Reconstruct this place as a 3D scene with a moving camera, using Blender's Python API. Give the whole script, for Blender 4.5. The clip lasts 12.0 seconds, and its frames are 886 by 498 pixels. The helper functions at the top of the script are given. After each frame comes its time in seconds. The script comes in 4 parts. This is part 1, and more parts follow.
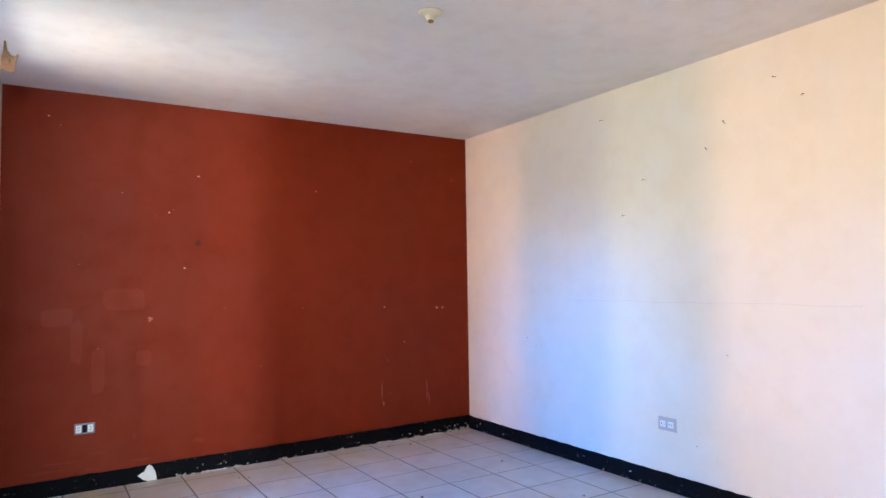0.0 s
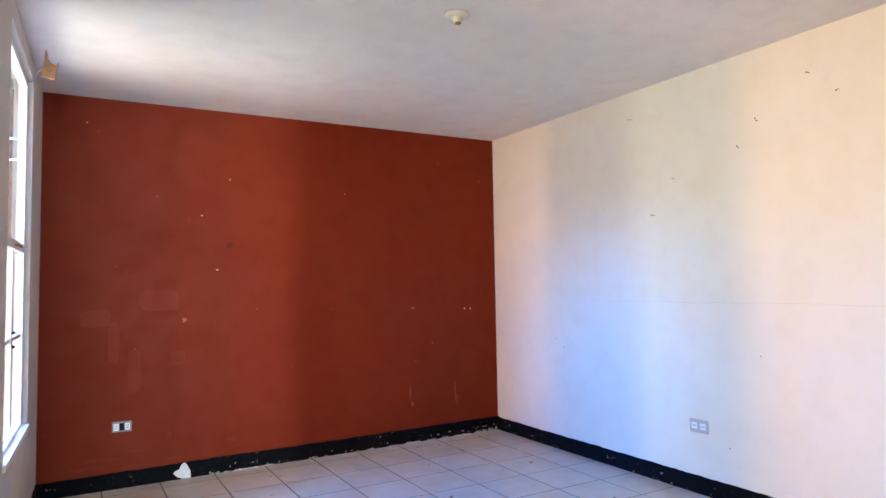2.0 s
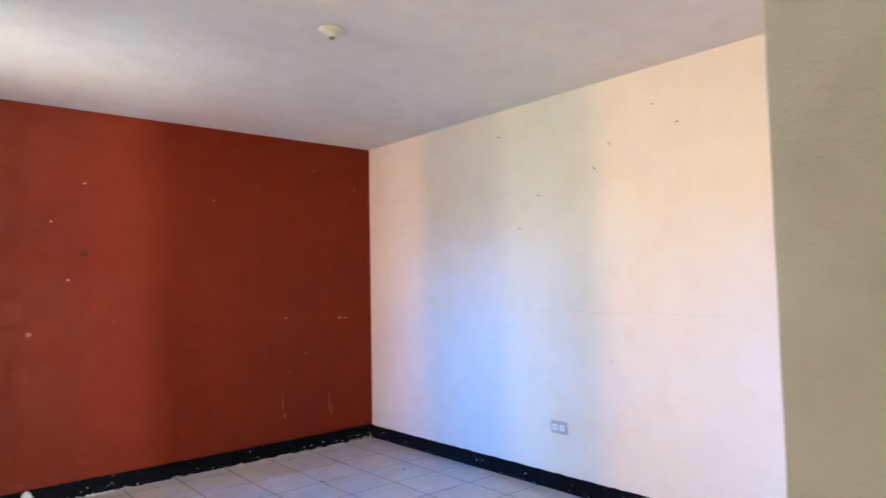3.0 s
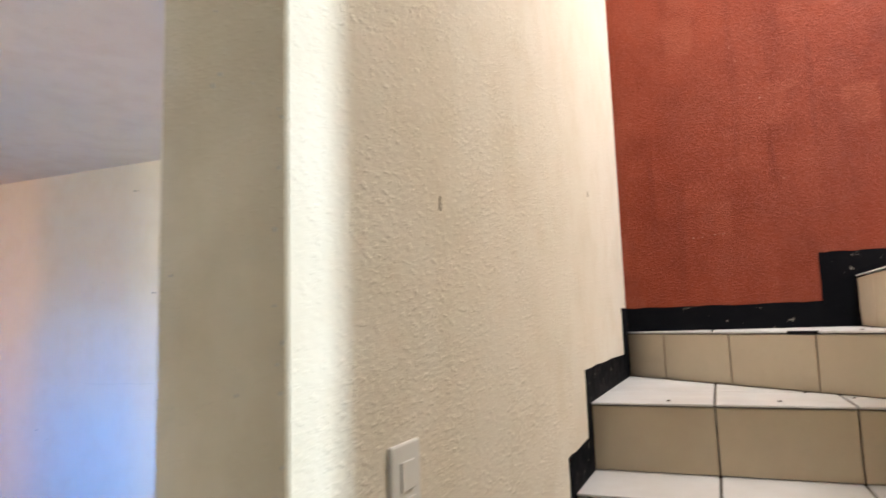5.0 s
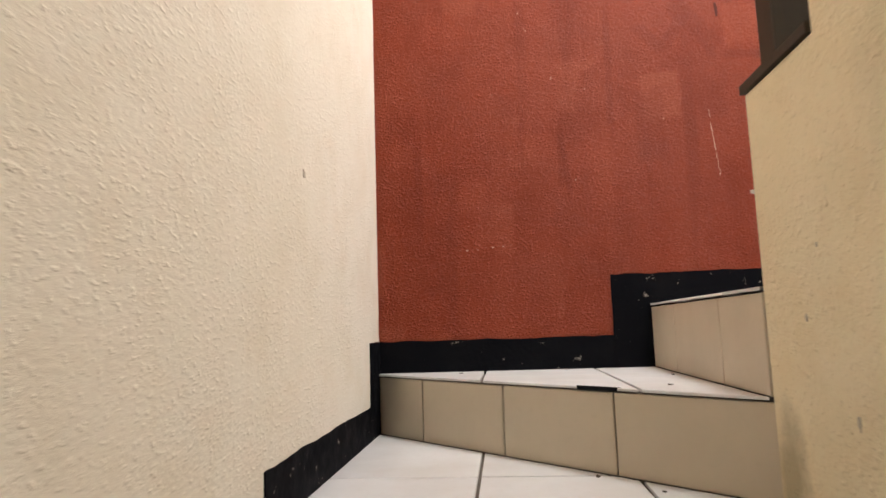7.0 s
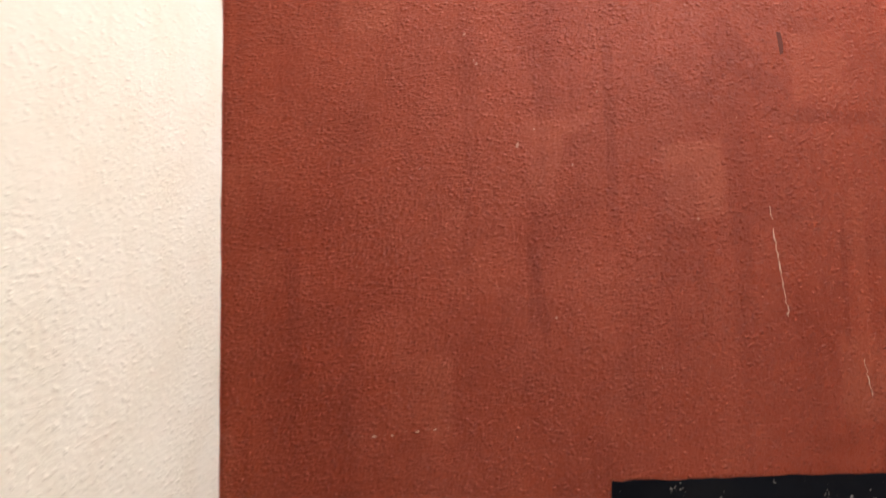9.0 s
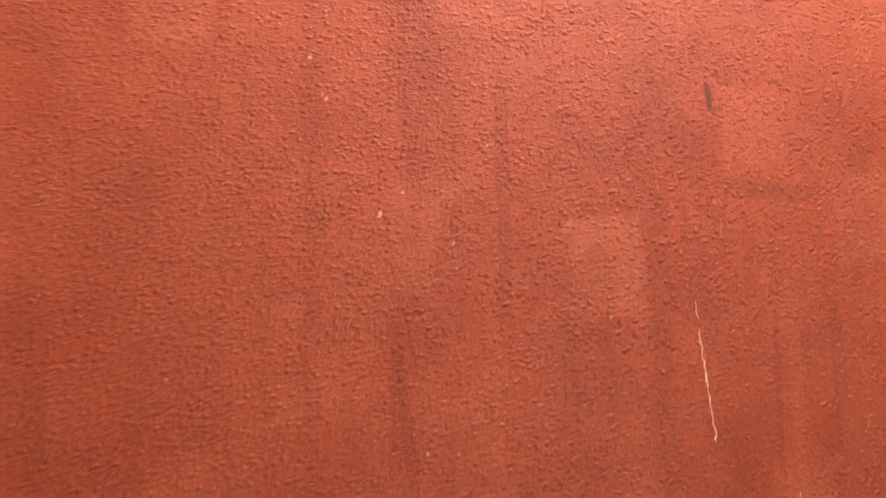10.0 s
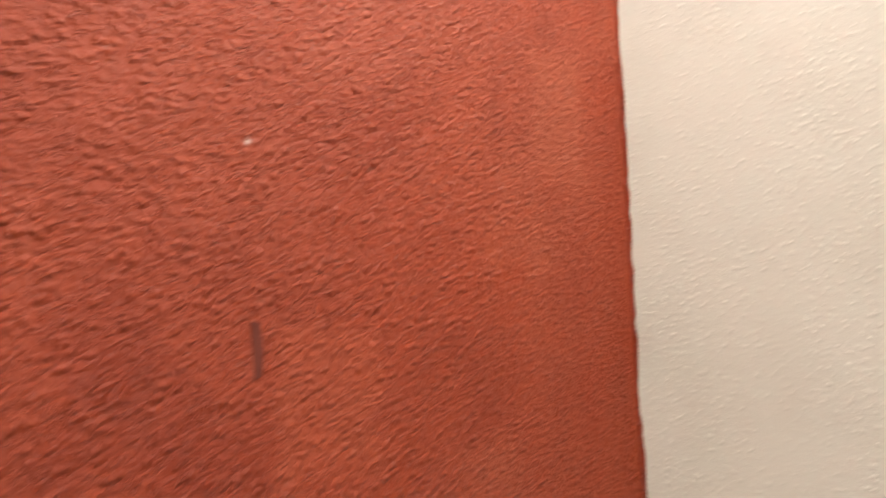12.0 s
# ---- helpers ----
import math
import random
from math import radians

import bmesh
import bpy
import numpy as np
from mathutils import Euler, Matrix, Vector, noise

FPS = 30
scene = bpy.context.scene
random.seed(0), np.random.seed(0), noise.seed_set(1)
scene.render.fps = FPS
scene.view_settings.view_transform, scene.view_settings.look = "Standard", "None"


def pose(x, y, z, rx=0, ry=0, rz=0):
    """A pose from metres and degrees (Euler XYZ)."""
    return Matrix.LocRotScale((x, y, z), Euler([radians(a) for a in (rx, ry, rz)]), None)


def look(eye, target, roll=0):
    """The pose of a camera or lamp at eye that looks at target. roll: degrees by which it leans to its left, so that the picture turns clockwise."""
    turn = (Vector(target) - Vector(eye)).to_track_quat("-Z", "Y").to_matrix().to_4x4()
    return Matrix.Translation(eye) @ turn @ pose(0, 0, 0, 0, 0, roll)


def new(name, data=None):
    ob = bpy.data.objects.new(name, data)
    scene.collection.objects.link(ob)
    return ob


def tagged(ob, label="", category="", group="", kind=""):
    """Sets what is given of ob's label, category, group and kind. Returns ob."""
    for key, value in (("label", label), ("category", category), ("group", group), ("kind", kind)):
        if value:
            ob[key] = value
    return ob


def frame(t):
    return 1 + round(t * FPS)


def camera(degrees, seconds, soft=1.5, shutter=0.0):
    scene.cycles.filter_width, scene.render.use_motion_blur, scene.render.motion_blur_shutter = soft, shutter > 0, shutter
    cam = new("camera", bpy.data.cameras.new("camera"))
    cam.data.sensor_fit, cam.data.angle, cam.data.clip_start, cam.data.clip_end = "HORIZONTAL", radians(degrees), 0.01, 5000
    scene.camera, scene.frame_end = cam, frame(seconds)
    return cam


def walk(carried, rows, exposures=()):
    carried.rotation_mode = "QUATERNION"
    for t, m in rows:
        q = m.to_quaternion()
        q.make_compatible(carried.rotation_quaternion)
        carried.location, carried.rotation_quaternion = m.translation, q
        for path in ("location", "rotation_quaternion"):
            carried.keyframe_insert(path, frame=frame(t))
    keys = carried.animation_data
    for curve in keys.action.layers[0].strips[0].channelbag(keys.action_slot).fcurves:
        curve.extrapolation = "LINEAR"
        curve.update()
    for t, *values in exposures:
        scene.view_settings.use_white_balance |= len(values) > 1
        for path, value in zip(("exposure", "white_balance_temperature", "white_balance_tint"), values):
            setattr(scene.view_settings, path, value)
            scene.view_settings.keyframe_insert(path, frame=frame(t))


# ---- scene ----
# ---- camera ----
cam = camera(70.04, 12.0, soft=1.5, shutter=0.4)
PATH = [
    (0, pose(0.421, 0.292, 1.325, 92.94, 0.79, -30.60)),
    (0.5, pose(0.408, 0.300, 1.294, 93.09, 0.73, -28.31)),
    (1, pose(0.406, 0.300, 1.296, 93.09, 0.79, -27.11)),
    (1.5, pose(0.402, 0.293, 1.296, 93.13, 0.81, -27.16)),
    (2, pose(0.406, 0.283, 1.316, 93.17, 0.95, -28.18)),
    (2.5, pose(0.399, 0.273, 1.354, 93.12, 1.04, -32.71)),
    (3, pose(0.411, 0.212, 1.370, 93.22, 1.08, -38.99)),
    (3.5, pose(0.442, 0.155, 1.400, 93.23, 1.24, -46.47)),
    (3.7, pose(0.452, 0.134, 1.411, 93.29, 1.42, -50.39)),
    (5.3, pose(0.718, 0.005, 1.502, 97.29, 1.80, -71.11)),
    (5.5, pose(0.784, 0.013, 1.514, 97.23, 1.71, -74.73)),
    (6, pose(0.961, 0.003, 1.525, 97.07, 1.81, -81.97)),
    (6.5, pose(1.166, -0.031, 1.560, 96.91, 1.80, -84.21)),
    (7, pose(1.395, -0.027, 1.563, 97.13, 1.84, -84.54)),
    (7.2, pose(1.491, -0.023, 1.631, 97.06, 1.78, -84.61)),
    (8.8, pose(2.100, -0.047, 1.945, 96.22, 1.76, -89.18)),
    (9, pose(2.138, -0.060, 2.006, 96.00, 1.67, -89.79)),
    (9.5, pose(2.295, -0.095, 2.058, 96.11, 1.73, -94.66)),
    (10, pose(2.440, -0.137, 2.178, 96.10, 1.60, -100.00)),
    (10.5, pose(2.586, -0.164, 2.234, 95.81, 1.47, -104.64)),
    (11, pose(2.685, -0.214, 2.334, 95.78, 1.38, -112.28)),
    (11.5, pose(2.770, -0.388, 2.418, 95.83, 1.78, -119.00)),
    (12, pose(2.839, -0.472, 2.528, 95.98, 1.37, -133.97)),
]
EXPOSURES = [(0, 0.32, 6350, 10), (2, 0.32, 6400, 10), (3.4, 0.2, 6500, 10), (5.2, -0.02, 6450, 10), (7.2, -0.17, 6450, 10), (8.8, -0.12, 6050, 10),
             (9.5, 0.24, 6500, 10), (10.5, 0.74, 6750, 10), (11.5, 0.34, 6850, 10), (12, -0.15, 6650, 10)]
walk(cam, PATH, EXPOSURES)

# ---- plan, in metres ----
X_WIN = 0.032      # inner face of the window wall
X_CREAM = 3.591    # inner face of the cream wall at the red wall
SKEW = 0.047       # the cream wall runs this much out of square
Y_RED = 5.209      # inner face of the room's red wall
Z_CEIL = 2.643
X_PIER, Y_PIER = 1.084, 0.501   # free end and room face of the stair partition
Y_STAIR = 0.35     # stair face of the partition
X_STAIR = 3.3      # red wall at the head of the first flight
Y_IN = -0.459      # inner stair wall, face to the first flight
Y_OUT = -1.289     # outer wall of the second flight
X_NEWEL = 2.497
RISE = 0.18
GOING = 0.25
Z_A = 1.26
X_A = 2.426
# unseen roof height, lowered to steepen the falloff of the lamp under it
Z_ROOF = 4.35

# ---- light ----
world = bpy.data.worlds.new("sky")
scene.world = world
world.use_nodes = True
nt = world.node_tree
sky = nt.nodes.new("ShaderNodeTexSky")
sky.sky_type = 'NISHITA'
sky.sun_disc = False
sky.sun_elevation = radians(48)
sky.sun_rotation = radians(60)
nt.nodes["Background"].inputs[1].default_value = 0.12
nt.links.new(sky.outputs[0], nt.nodes["Background"].inputs[0])

sun_data = bpy.data.lights.new("sun", 'SUN')
sun_data.energy, sun_data.angle, sun_data.color = 4.0, radians(0.5), (1.0, 0.95, 0.86)
sun = new("sun", sun_data)
sun.matrix_world = look((20, 4, 25), (0, 1, 0))


def area(name, m, sx, sy, watts, color):
    d = bpy.data.lights.new(name, 'AREA')
    d.shape, d.size, d.size_y, d.energy, d.color = 'RECTANGLE', sx, sy, watts, color
    ob = new(name, d)
    ob.matrix_world = m
    return ob


# patch of blue sky seen through the room's window, and the sunlit yard below it
area("sky_patch", look((-8.0, 5.0, 4.9), (0.03, 4.1, 1.4)), 3.4, 2.0, 1750, (0.05, 0.3, 1.0))
area("window_yardlight", look((-3.0, 4.7, -0.1), (0.0, 4.1, 1.9)), 2.4, 1.2, 180, (0.95, 1.0, 0.9))
area("sunlit_yard", look((-8.0, 5.3, 0.7), (0.03, 4.1, 1.55)), 4.0, 1.2, 60, (0.96, 1.0, 0.74))
# lamps added outside an assumed, unseen second window: soft fill, warm band, pale band
area("side_fill", look((-0.6, 2.0, 1.6), (3.6, 1.7, 1.7)), 1.1, 1.9, 7, (1.0, 0.8, 0.6))
area("warm_band_lamp", look((-3.0, 3.02, 1.7), (0.0, 2.1, 1.6)), 0.22, 2.4, 135, (1.0, 0.6, 0.42))
area("pale_band_lamp", look((-3.0, 2.34, 1.9), (0.0, 2.4, 1.7)), 0.2, 2.4, 85, (0.88, 1.0, 0.78))
# lamp for the sunlit yard behind the hall's back doorway, inferred and out of view
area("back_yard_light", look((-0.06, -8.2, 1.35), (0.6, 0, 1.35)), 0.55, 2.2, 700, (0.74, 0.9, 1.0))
# lamp added above the stairwell, out of view, aimed at the red wall's upper right
area("stairwell_fill", look((2.5, -0.95, Z_ROOF - 0.15), (3.3, -0.9, 2.4)), 0.7, 0.5, 96, (1.0, 0.97, 0.92))

# ---- materials ----


def material(name, base, rough=0.8, metal=0.0, spec=0.5):
    m = bpy.data.materials.new(name)
    m.use_nodes = True
    b = m.node_tree.nodes["Principled BSDF"]
    b.inputs["Base Color"].default_value = (*base, 1)
    b.inputs["Roughness"].default_value = rough
    b.inputs["Metallic"].default_value = metal
    b.inputs["Specular IOR Level"].default_value = spec
    return m


class Graph:
    """Small helper to wire nodes of one material."""

    def __init__(self, m):
        self.t = m.node_tree
        self.b = self.t.nodes["Principled BSDF"]
        self.geo = self.node("ShaderNodeNewGeometry")
        self.pos = self.geo.outputs["Position"]

    def node(self, kind, **values):
        n = self.t.nodes.new(kind)
        for key, v in values.items():
            n.inputs[key].default_value = v
        return n

    def link(self, a, b):
        self.t.links.new(a, b)

    def scaled(self, sx, sy, sz, off=(0, 0, 0)):
        n = self.t.nodes.new("ShaderNodeMapping")
        n.inputs["Scale"].default_value = (sx, sy, sz)
        n.inputs["Location"].default_value = off
        self.link(self.pos, n.inputs["Vector"])
        return n.outputs[0]

    def noise(self, scale, detail=3.0, rough=0.5, vec=None, distort=0.0):
        n = self.node("ShaderNodeTexNoise", Scale=scale, Detail=detail, Roughness=rough, Distortion=distort)
        self.link(vec if vec is not None else self.pos, n.inputs["Vector"])
        return n.outputs["Fac"]

    def ramp(self, fac, stops):
        n = self.t.nodes.new("ShaderNodeValToRGB")
        e = n.color_ramp.elements
        while len(e) < len(stops):
            e.new(0.5)
        for el, (p, c) in zip(e, stops):
            el.position, el.color = p, ((*c, 1) if isinstance(c, tuple) else (c, c, c, 1))
        self.link(fac, n.inputs[0])
        return n.outputs[0]

    def mix(self, fac, a, b, mode='MIX'):
        n = self.t.nodes.new("ShaderNodeMix")
        n.data_type, n.blend_type = 'RGBA', mode
        for val, slot in ((fac, n.inputs[0]), (a, n.inputs[6]), (b, n.inputs[7])):
            if isinstance(val, bpy.types.NodeSocket):
                self.link(val, slot)
            elif isinstance(val, tuple):
                slot.default_value = (*val, 1)
            else:
                slot.default_value = val
        return n.outputs[2]

    def math(self, op, a, b):
        n = self.t.nodes.new("ShaderNodeMath")
        n.operation = op
        for val, slot in ((a, n.inputs[0]), (b, n.inputs[1])):
            if isinstance(val, bpy.types.NodeSocket):
                self.link(val, slot)
            else:
                slot.default_value = val
        return n.outputs[0]

    def color(self, c):
        self.link(c, self.b.inputs["Base Color"])

    def rough(self, c):
        self.link(c, self.b.inputs["Roughness"])

    def bump(self, height, strength, distance):
        n = self.node("ShaderNodeBump", Strength=strength, Distance=distance)
        self.link(height, n.inputs["Height"])
        self.link(n.outputs[0], self.b.inputs["Normal"])


def paint(name, base, light, dark, bump_mm, grain, streak=0.0, patch=0.0, speck=(0.7, 0.65, 0.6), rough=0.75, specks=True, spec=0.3, sand=0.0):
    """Painted plaster: base tone, paler and darker patches, fine specks and a rough coat."""
    m = material(name, base, rough, spec=spec)
    g = Graph(m)
    big = g.noise(1.1, 3, 0.55)
    mid = g.noise(6.0, 4, 0.6)
    c = g.mix(g.ramp(big, [(0.35, 0.0), (0.65, 1.0)]), base, light)
    c = g.mix(g.ramp(mid, [(0.45, 0.0), (0.75, 0.65)]), c, dark)
    if streak:
        s = g.noise(1.0, 3, 0.6, g.scaled(9, 9, 0.7))
        c = g.mix(g.math('MULTIPLY', g.ramp(s, [(0.48, 0.0), (0.62, 1.0)]), streak), c, light)
        s2 = g.noise(1.0, 3, 0.6, g.scaled(14, 14, 0.9, (3, 1, 0)))
        c = g.mix(g.math('MULTIPLY', g.ramp(s2, [(0.55, 0.0), (0.68, 1.0)]), streak * 0.8), c, dark)
    if patch:
        v = g.node("ShaderNodeTexVoronoi", Scale=1.0, Randomness=0.9)
        v.distance = 'CHEBYCHEV'
        wob = g.t.nodes.new("ShaderNodeVectorMath")
        wob.operation = 'MULTIPLY_ADD'
        nz = g.node("ShaderNodeTexNoise", Scale=9.0, Detail=2.0)
        g.link(g.pos, nz.inputs["Vector"])
        g.link(nz.outputs["Color"], wob.inputs[0])
        wob.inputs[1].default_value = (0.35, 0.35, 0.35)
        g.link(g.scaled(7.0, 7.0, 5.0), wob.inputs[2])
        g.link(wob.outputs[0], v.inputs["Vector"])
        inside = g.ramp(v.outputs["Distance"], [(0.3, 1.0), (0.46, 0.0)])
        sep = g.t.nodes.new("ShaderNodeSeparateColor")
        g.link(v.outputs["Color"], sep.inputs[0])
        pick = g.math('GREATER_THAN', sep.outputs[0], 0.62)
        c = g.mix(g.math('MULTIPLY', g.math('MULTIPLY', inside, pick), patch), c, (light[0] * 1.12, light[1] * 1.4, light[2] * 1.7))
    if specks:
        v = g.node("ShaderNodeTexVoronoi", Scale=7.0, Randomness=1.0)
        g.link(g.pos, v.inputs["Vector"])
        near = g.ramp(v.outputs["Distance"], [(0.0, 1.0), (0.035, 0.0)])
        some = g.math('GREATER_THAN', g.noise(2.3, 1), 0.58)
        c = g.mix(g.math('MULTIPLY', near, some), c, speck)
    g.color(c)
    lumps = g.noise(1.0, 5, 0.62, g.scaled(grain, grain, grain * 1.6))
    where = g.ramp(g.noise(6.5, 3, 0.6), [(0.34, 0.35), (0.6, 1.0)])
    crumb = g.ramp(g.noise(1.0, 2, 0.5, g.scaled(grain * 1.15, grain * 1.15, grain * 1.5, (5, 2, 1))), [(0.56, 0.0), (0.7, 1.0)])
    h = g.math('MULTIPLY', where, g.math('ADD', g.math('MULTIPLY', lumps, 0.75), g.math('MULTIPLY', crumb, 0.4)))
    if sand:
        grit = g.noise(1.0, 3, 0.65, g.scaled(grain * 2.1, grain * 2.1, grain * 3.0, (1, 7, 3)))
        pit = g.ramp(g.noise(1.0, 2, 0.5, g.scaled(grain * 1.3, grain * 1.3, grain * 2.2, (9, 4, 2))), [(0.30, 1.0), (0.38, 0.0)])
        cells = g.node("ShaderNodeTexVoronoi", Scale=1.0, Randomness=1.0)
        g.link(g.scaled(grain * 0.8, grain * 0.8, grain * 0.95, (2, 8, 6)), cells.inputs["Vector"])
        each = g.t.nodes.new("ShaderNodeSeparateColor")
        g.link(cells.outputs["Color"], each.inputs[0])
        grain_up = g.math('MULTIPLY', g.ramp(cells.outputs["Distance"], [(0.05, 1.0), (0.42, 0.0)]), g.ramp(each.outputs[0], [(0.45, 0.0), (1.0, 1.0)]))
        h = g.math('SUBTRACT', g.math('ADD', h, g.math('ADD', g.math('MULTIPLY', grit, 0.4 * sand), g.math('MULTIPLY', grain_up, 0.8 * sand))), g.math('MULTIPLY', pit, 0.25 * sand))
        # pits tinted darker and grit tinted paler, by the same masks as the relief
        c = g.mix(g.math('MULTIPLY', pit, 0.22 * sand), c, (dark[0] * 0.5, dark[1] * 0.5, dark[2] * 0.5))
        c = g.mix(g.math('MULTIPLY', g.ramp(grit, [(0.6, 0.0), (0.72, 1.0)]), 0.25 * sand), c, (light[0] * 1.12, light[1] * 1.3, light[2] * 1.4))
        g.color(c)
    g.bump(h, 1.0, bump_mm / 1000)
    g.rough(g.ramp(mid, [(0.3, rough - 0.08), (0.7, min(1.0, rough + 0.1))]))
    return m


RED_ROOM = paint("red_wall_paint", (0.172, 0.0168, 0.0028), (0.188, 0.021, 0.0042), (0.15, 0.0138, 0.0023), 0.5, 45, 0.12, spec=0.16, rough=0.6)
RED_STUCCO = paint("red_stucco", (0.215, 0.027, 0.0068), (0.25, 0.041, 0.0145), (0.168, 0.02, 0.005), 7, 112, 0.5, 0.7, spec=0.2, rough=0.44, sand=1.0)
CREAM_ROOM = paint("cream_wall_paint", (0.78, 0.68, 0.55), (0.8, 0.71, 0.59), (0.74, 0.63, 0.49), 0.5, 45, 0.1, speck=(0.4, 0.33, 0.25))
CREAM_STUCCO = paint("cream_stucco", (0.79, 0.73, 0.62), (0.83, 0.78, 0.69), (0.72, 0.64, 0.51), 2.2, 72, 0.2, speck=(0.5, 0.42, 0.3), specks=False, sand=0.15)
def soiled(m, spots):
    """Smudges where hands and feet have soiled a wall: (x, y, z, radius, depth of tone)."""
    g = Graph(m)
    old = g.b.inputs["Base Color"].links[0].from_socket
    for px, py, pz, r, tone in spots:
        n = g.t.nodes.new("ShaderNodeVectorMath")
        n.operation = 'DISTANCE'
        g.link(g.scaled(1, 1, 0.55), n.inputs[0])
        n.inputs[1].default_value = (px, py, pz * 0.55)
        wob = g.math('ADD', n.outputs["Value"], g.math('MULTIPLY', g.math('SUBTRACT', g.noise(14, 4, 0.65), 0.5), r * 1.3))
        old = g.mix(g.math('MULTIPLY', g.ramp(g.math('DIVIDE', wob, r), [(0.25, 1.0), (1.0, 0.0)]), tone), old, (0.22, 0.18, 0.1))
    g.color(old)


def brushed(m, strokes):
    """Brush strokes and rubbed patches on the wall x = X_STAIR: (y0, z0, y1, z1, half width, tone, colour)."""
    g = Graph(m)
    old = g.b.inputs["Base Color"].links[0].from_socket
    wob = g.math('MULTIPLY', g.math('SUBTRACT', g.noise(22, 4, 0.7), 0.5), 1.1)
    for y0, z0, y1, z1, half, tone, tint in strokes:
        n = g.t.nodes.new("ShaderNodeMapping")
        n.vector_type = 'TEXTURE'
        n.inputs["Location"].default_value = (X_STAIR, (y0 + y1) / 2, (z0 + z1) / 2)
        n.inputs["Rotation"].default_value = (math.atan2(z1 - z0, y1 - y0), 0, 0)
        n.inputs["Scale"].default_value = (1, math.hypot(y1 - y0, z1 - z0) / 2, half)
        g.link(g.pos, n.inputs["Vector"])
        sep = g.t.nodes.new("ShaderNodeSeparateXYZ")
        g.link(n.outputs[0], sep.inputs[0])
        far = g.math('MAXIMUM', g.math('ABSOLUTE', sep.outputs[1], 0), g.math('ABSOLUTE', sep.outputs[2], 0))
        mask = g.ramp(g.math('ADD', far, wob), [(0.72, 1.0), (1.0, 0.0)])
        old = g.mix(g.math('MULTIPLY', mask, tone), old, tint)
    g.color(old)


DEEP, RUBBED = (0.165, 0.0188, 0.0047), (0.28, 0.05, 0.019)
brushed(RED_STUCCO, [(-0.57, 2.56, -0.715, 2.37, 0.034, 0.4, DEEP), (-0.46, 2.48, -0.56, 2.37, 0.022, 0.35, DEEP), (-0.55, 2.39, -0.62, 2.5, 0.02, 0.35, DEEP),
                     (-0.785, 2.385, -0.785, 2.53, 0.06, 0.6, RUBBED), (-0.384, 2.56, -0.377, 2.1, 0.012, 0.38, DEEP), (-0.71, 2.365, -0.9, 2.35, 0.014, 0.45, DEEP),
                     (-0.224, 2.17, -0.223, 1.98, 0.012, 0.45, DEEP), (-0.8, 2.2, -0.79, 1.9, 0.006, 0.45, DEEP), (-0.83, 2.22, -0.82, 1.86, 0.012, 0.4, RUBBED),
                     (-0.9, 2.2, -0.89, 1.95, 0.006, 0.4, DEEP), (-0.49, 2.27, -0.5, 2.02, 0.05, 0.3, DEEP), (0.05, 2.02, 0.05, 1.9, 0.05, 0.4, RUBBED),
                     (0.27, 2.14, 0.27, 2.06, 0.04, 0.35, RUBBED), (0.217, 2.15, 0.215, 1.82, 0.012, 0.4, DEEP), (-0.16, 2.15, -0.16, 2.06, 0.055, 0.3, RUBBED),
                     (-0.225, 2.14, -0.245, 1.95, 0.01, 0.45, DEEP), (-0.33, 2.1, -0.34, 1.9, 0.04, 0.3, RUBBED)])
# cream stucco; warm light bounced off the partition is put into its yellow
BOUNCE_STUCCO = paint("cream_stucco_warm_bounce", (0.84, 0.72, 0.49), (0.85, 0.76, 0.57), (0.76, 0.62, 0.39), 5, 75, 0.2, specks=False, sand=0.6)
soiled(BOUNCE_STUCCO, [(2.45, -0.459, 1.32, 0.07, 0.6), (2.4, -0.459, 1.22, 0.06, 0.35), (2.1, -0.459, 1.9, 0.1, 0.15)])
PLAIN_CREAM = paint("cream_plaster", (0.57, 0.575, 0.52), (0.61, 0.62, 0.575), (0.52, 0.52, 0.465), 0.9, 110, 0.1, specks=False)
WINDOW_WALL = paint("pale_wall_paint", (0.58, 0.55, 0.48), (0.61, 0.58, 0.52), (0.54, 0.5, 0.43), 0.5, 45, 0.0, specks=False)
CEILING = paint("white_ceiling_coat", (0.74, 0.7, 0.67), (0.78, 0.75, 0.72), (0.68, 0.63, 0.6), 2.5, 70, 0.0, speck=(0.5, 0.45, 0.4))
# darker copy of the cream stucco, with the pier end's shade in its colour
PIER_SHADE_COAT = paint("cream_coat_with_shade", (0.55, 0.455, 0.32), (0.62, 0.53, 0.41), (0.42, 0.335, 0.225), 2.2, 120, 0.1, specks=False, sand=0.12)
CONCRETE = paint("bare_concrete", (0.36, 0.34, 0.31), (0.42, 0.4, 0.37), (0.28, 0.26, 0.24), 2, 60, 0, specks=False)
GRASS_GROUND = paint("dry_ground", (0.36, 0.3, 0.2), (0.45, 0.38, 0.26), (0.2, 0.19, 0.1), 8, 20, 0, specks=False, rough=0.95)


def black_paint():
    m = material("black_gloss_paint", (0.012, 0.012, 0.014), 0.5, spec=0.03)
    g = Graph(m)
    worn = g.ramp(g.noise(38, 4, 0.7), [(0.66, 0.0), (0.70, 1.0)])
    dust = g.ramp(g.noise(7, 3, 0.6), [(0.5, 0.0), (0.8, 0.3)])
    c = g.mix(dust, (0.005, 0.0052, 0.007), (0.016, 0.0145, 0.014))
    c = g.mix(worn, c, (0.32, 0.28, 0.24))
    g.color(c)
    g.rough(g.ramp(g.noise(20), [(0.3, 0.55), (0.7, 0.8)]))
    g.bump(g.noise(70, 3), 0.6, 0.002)
    return m


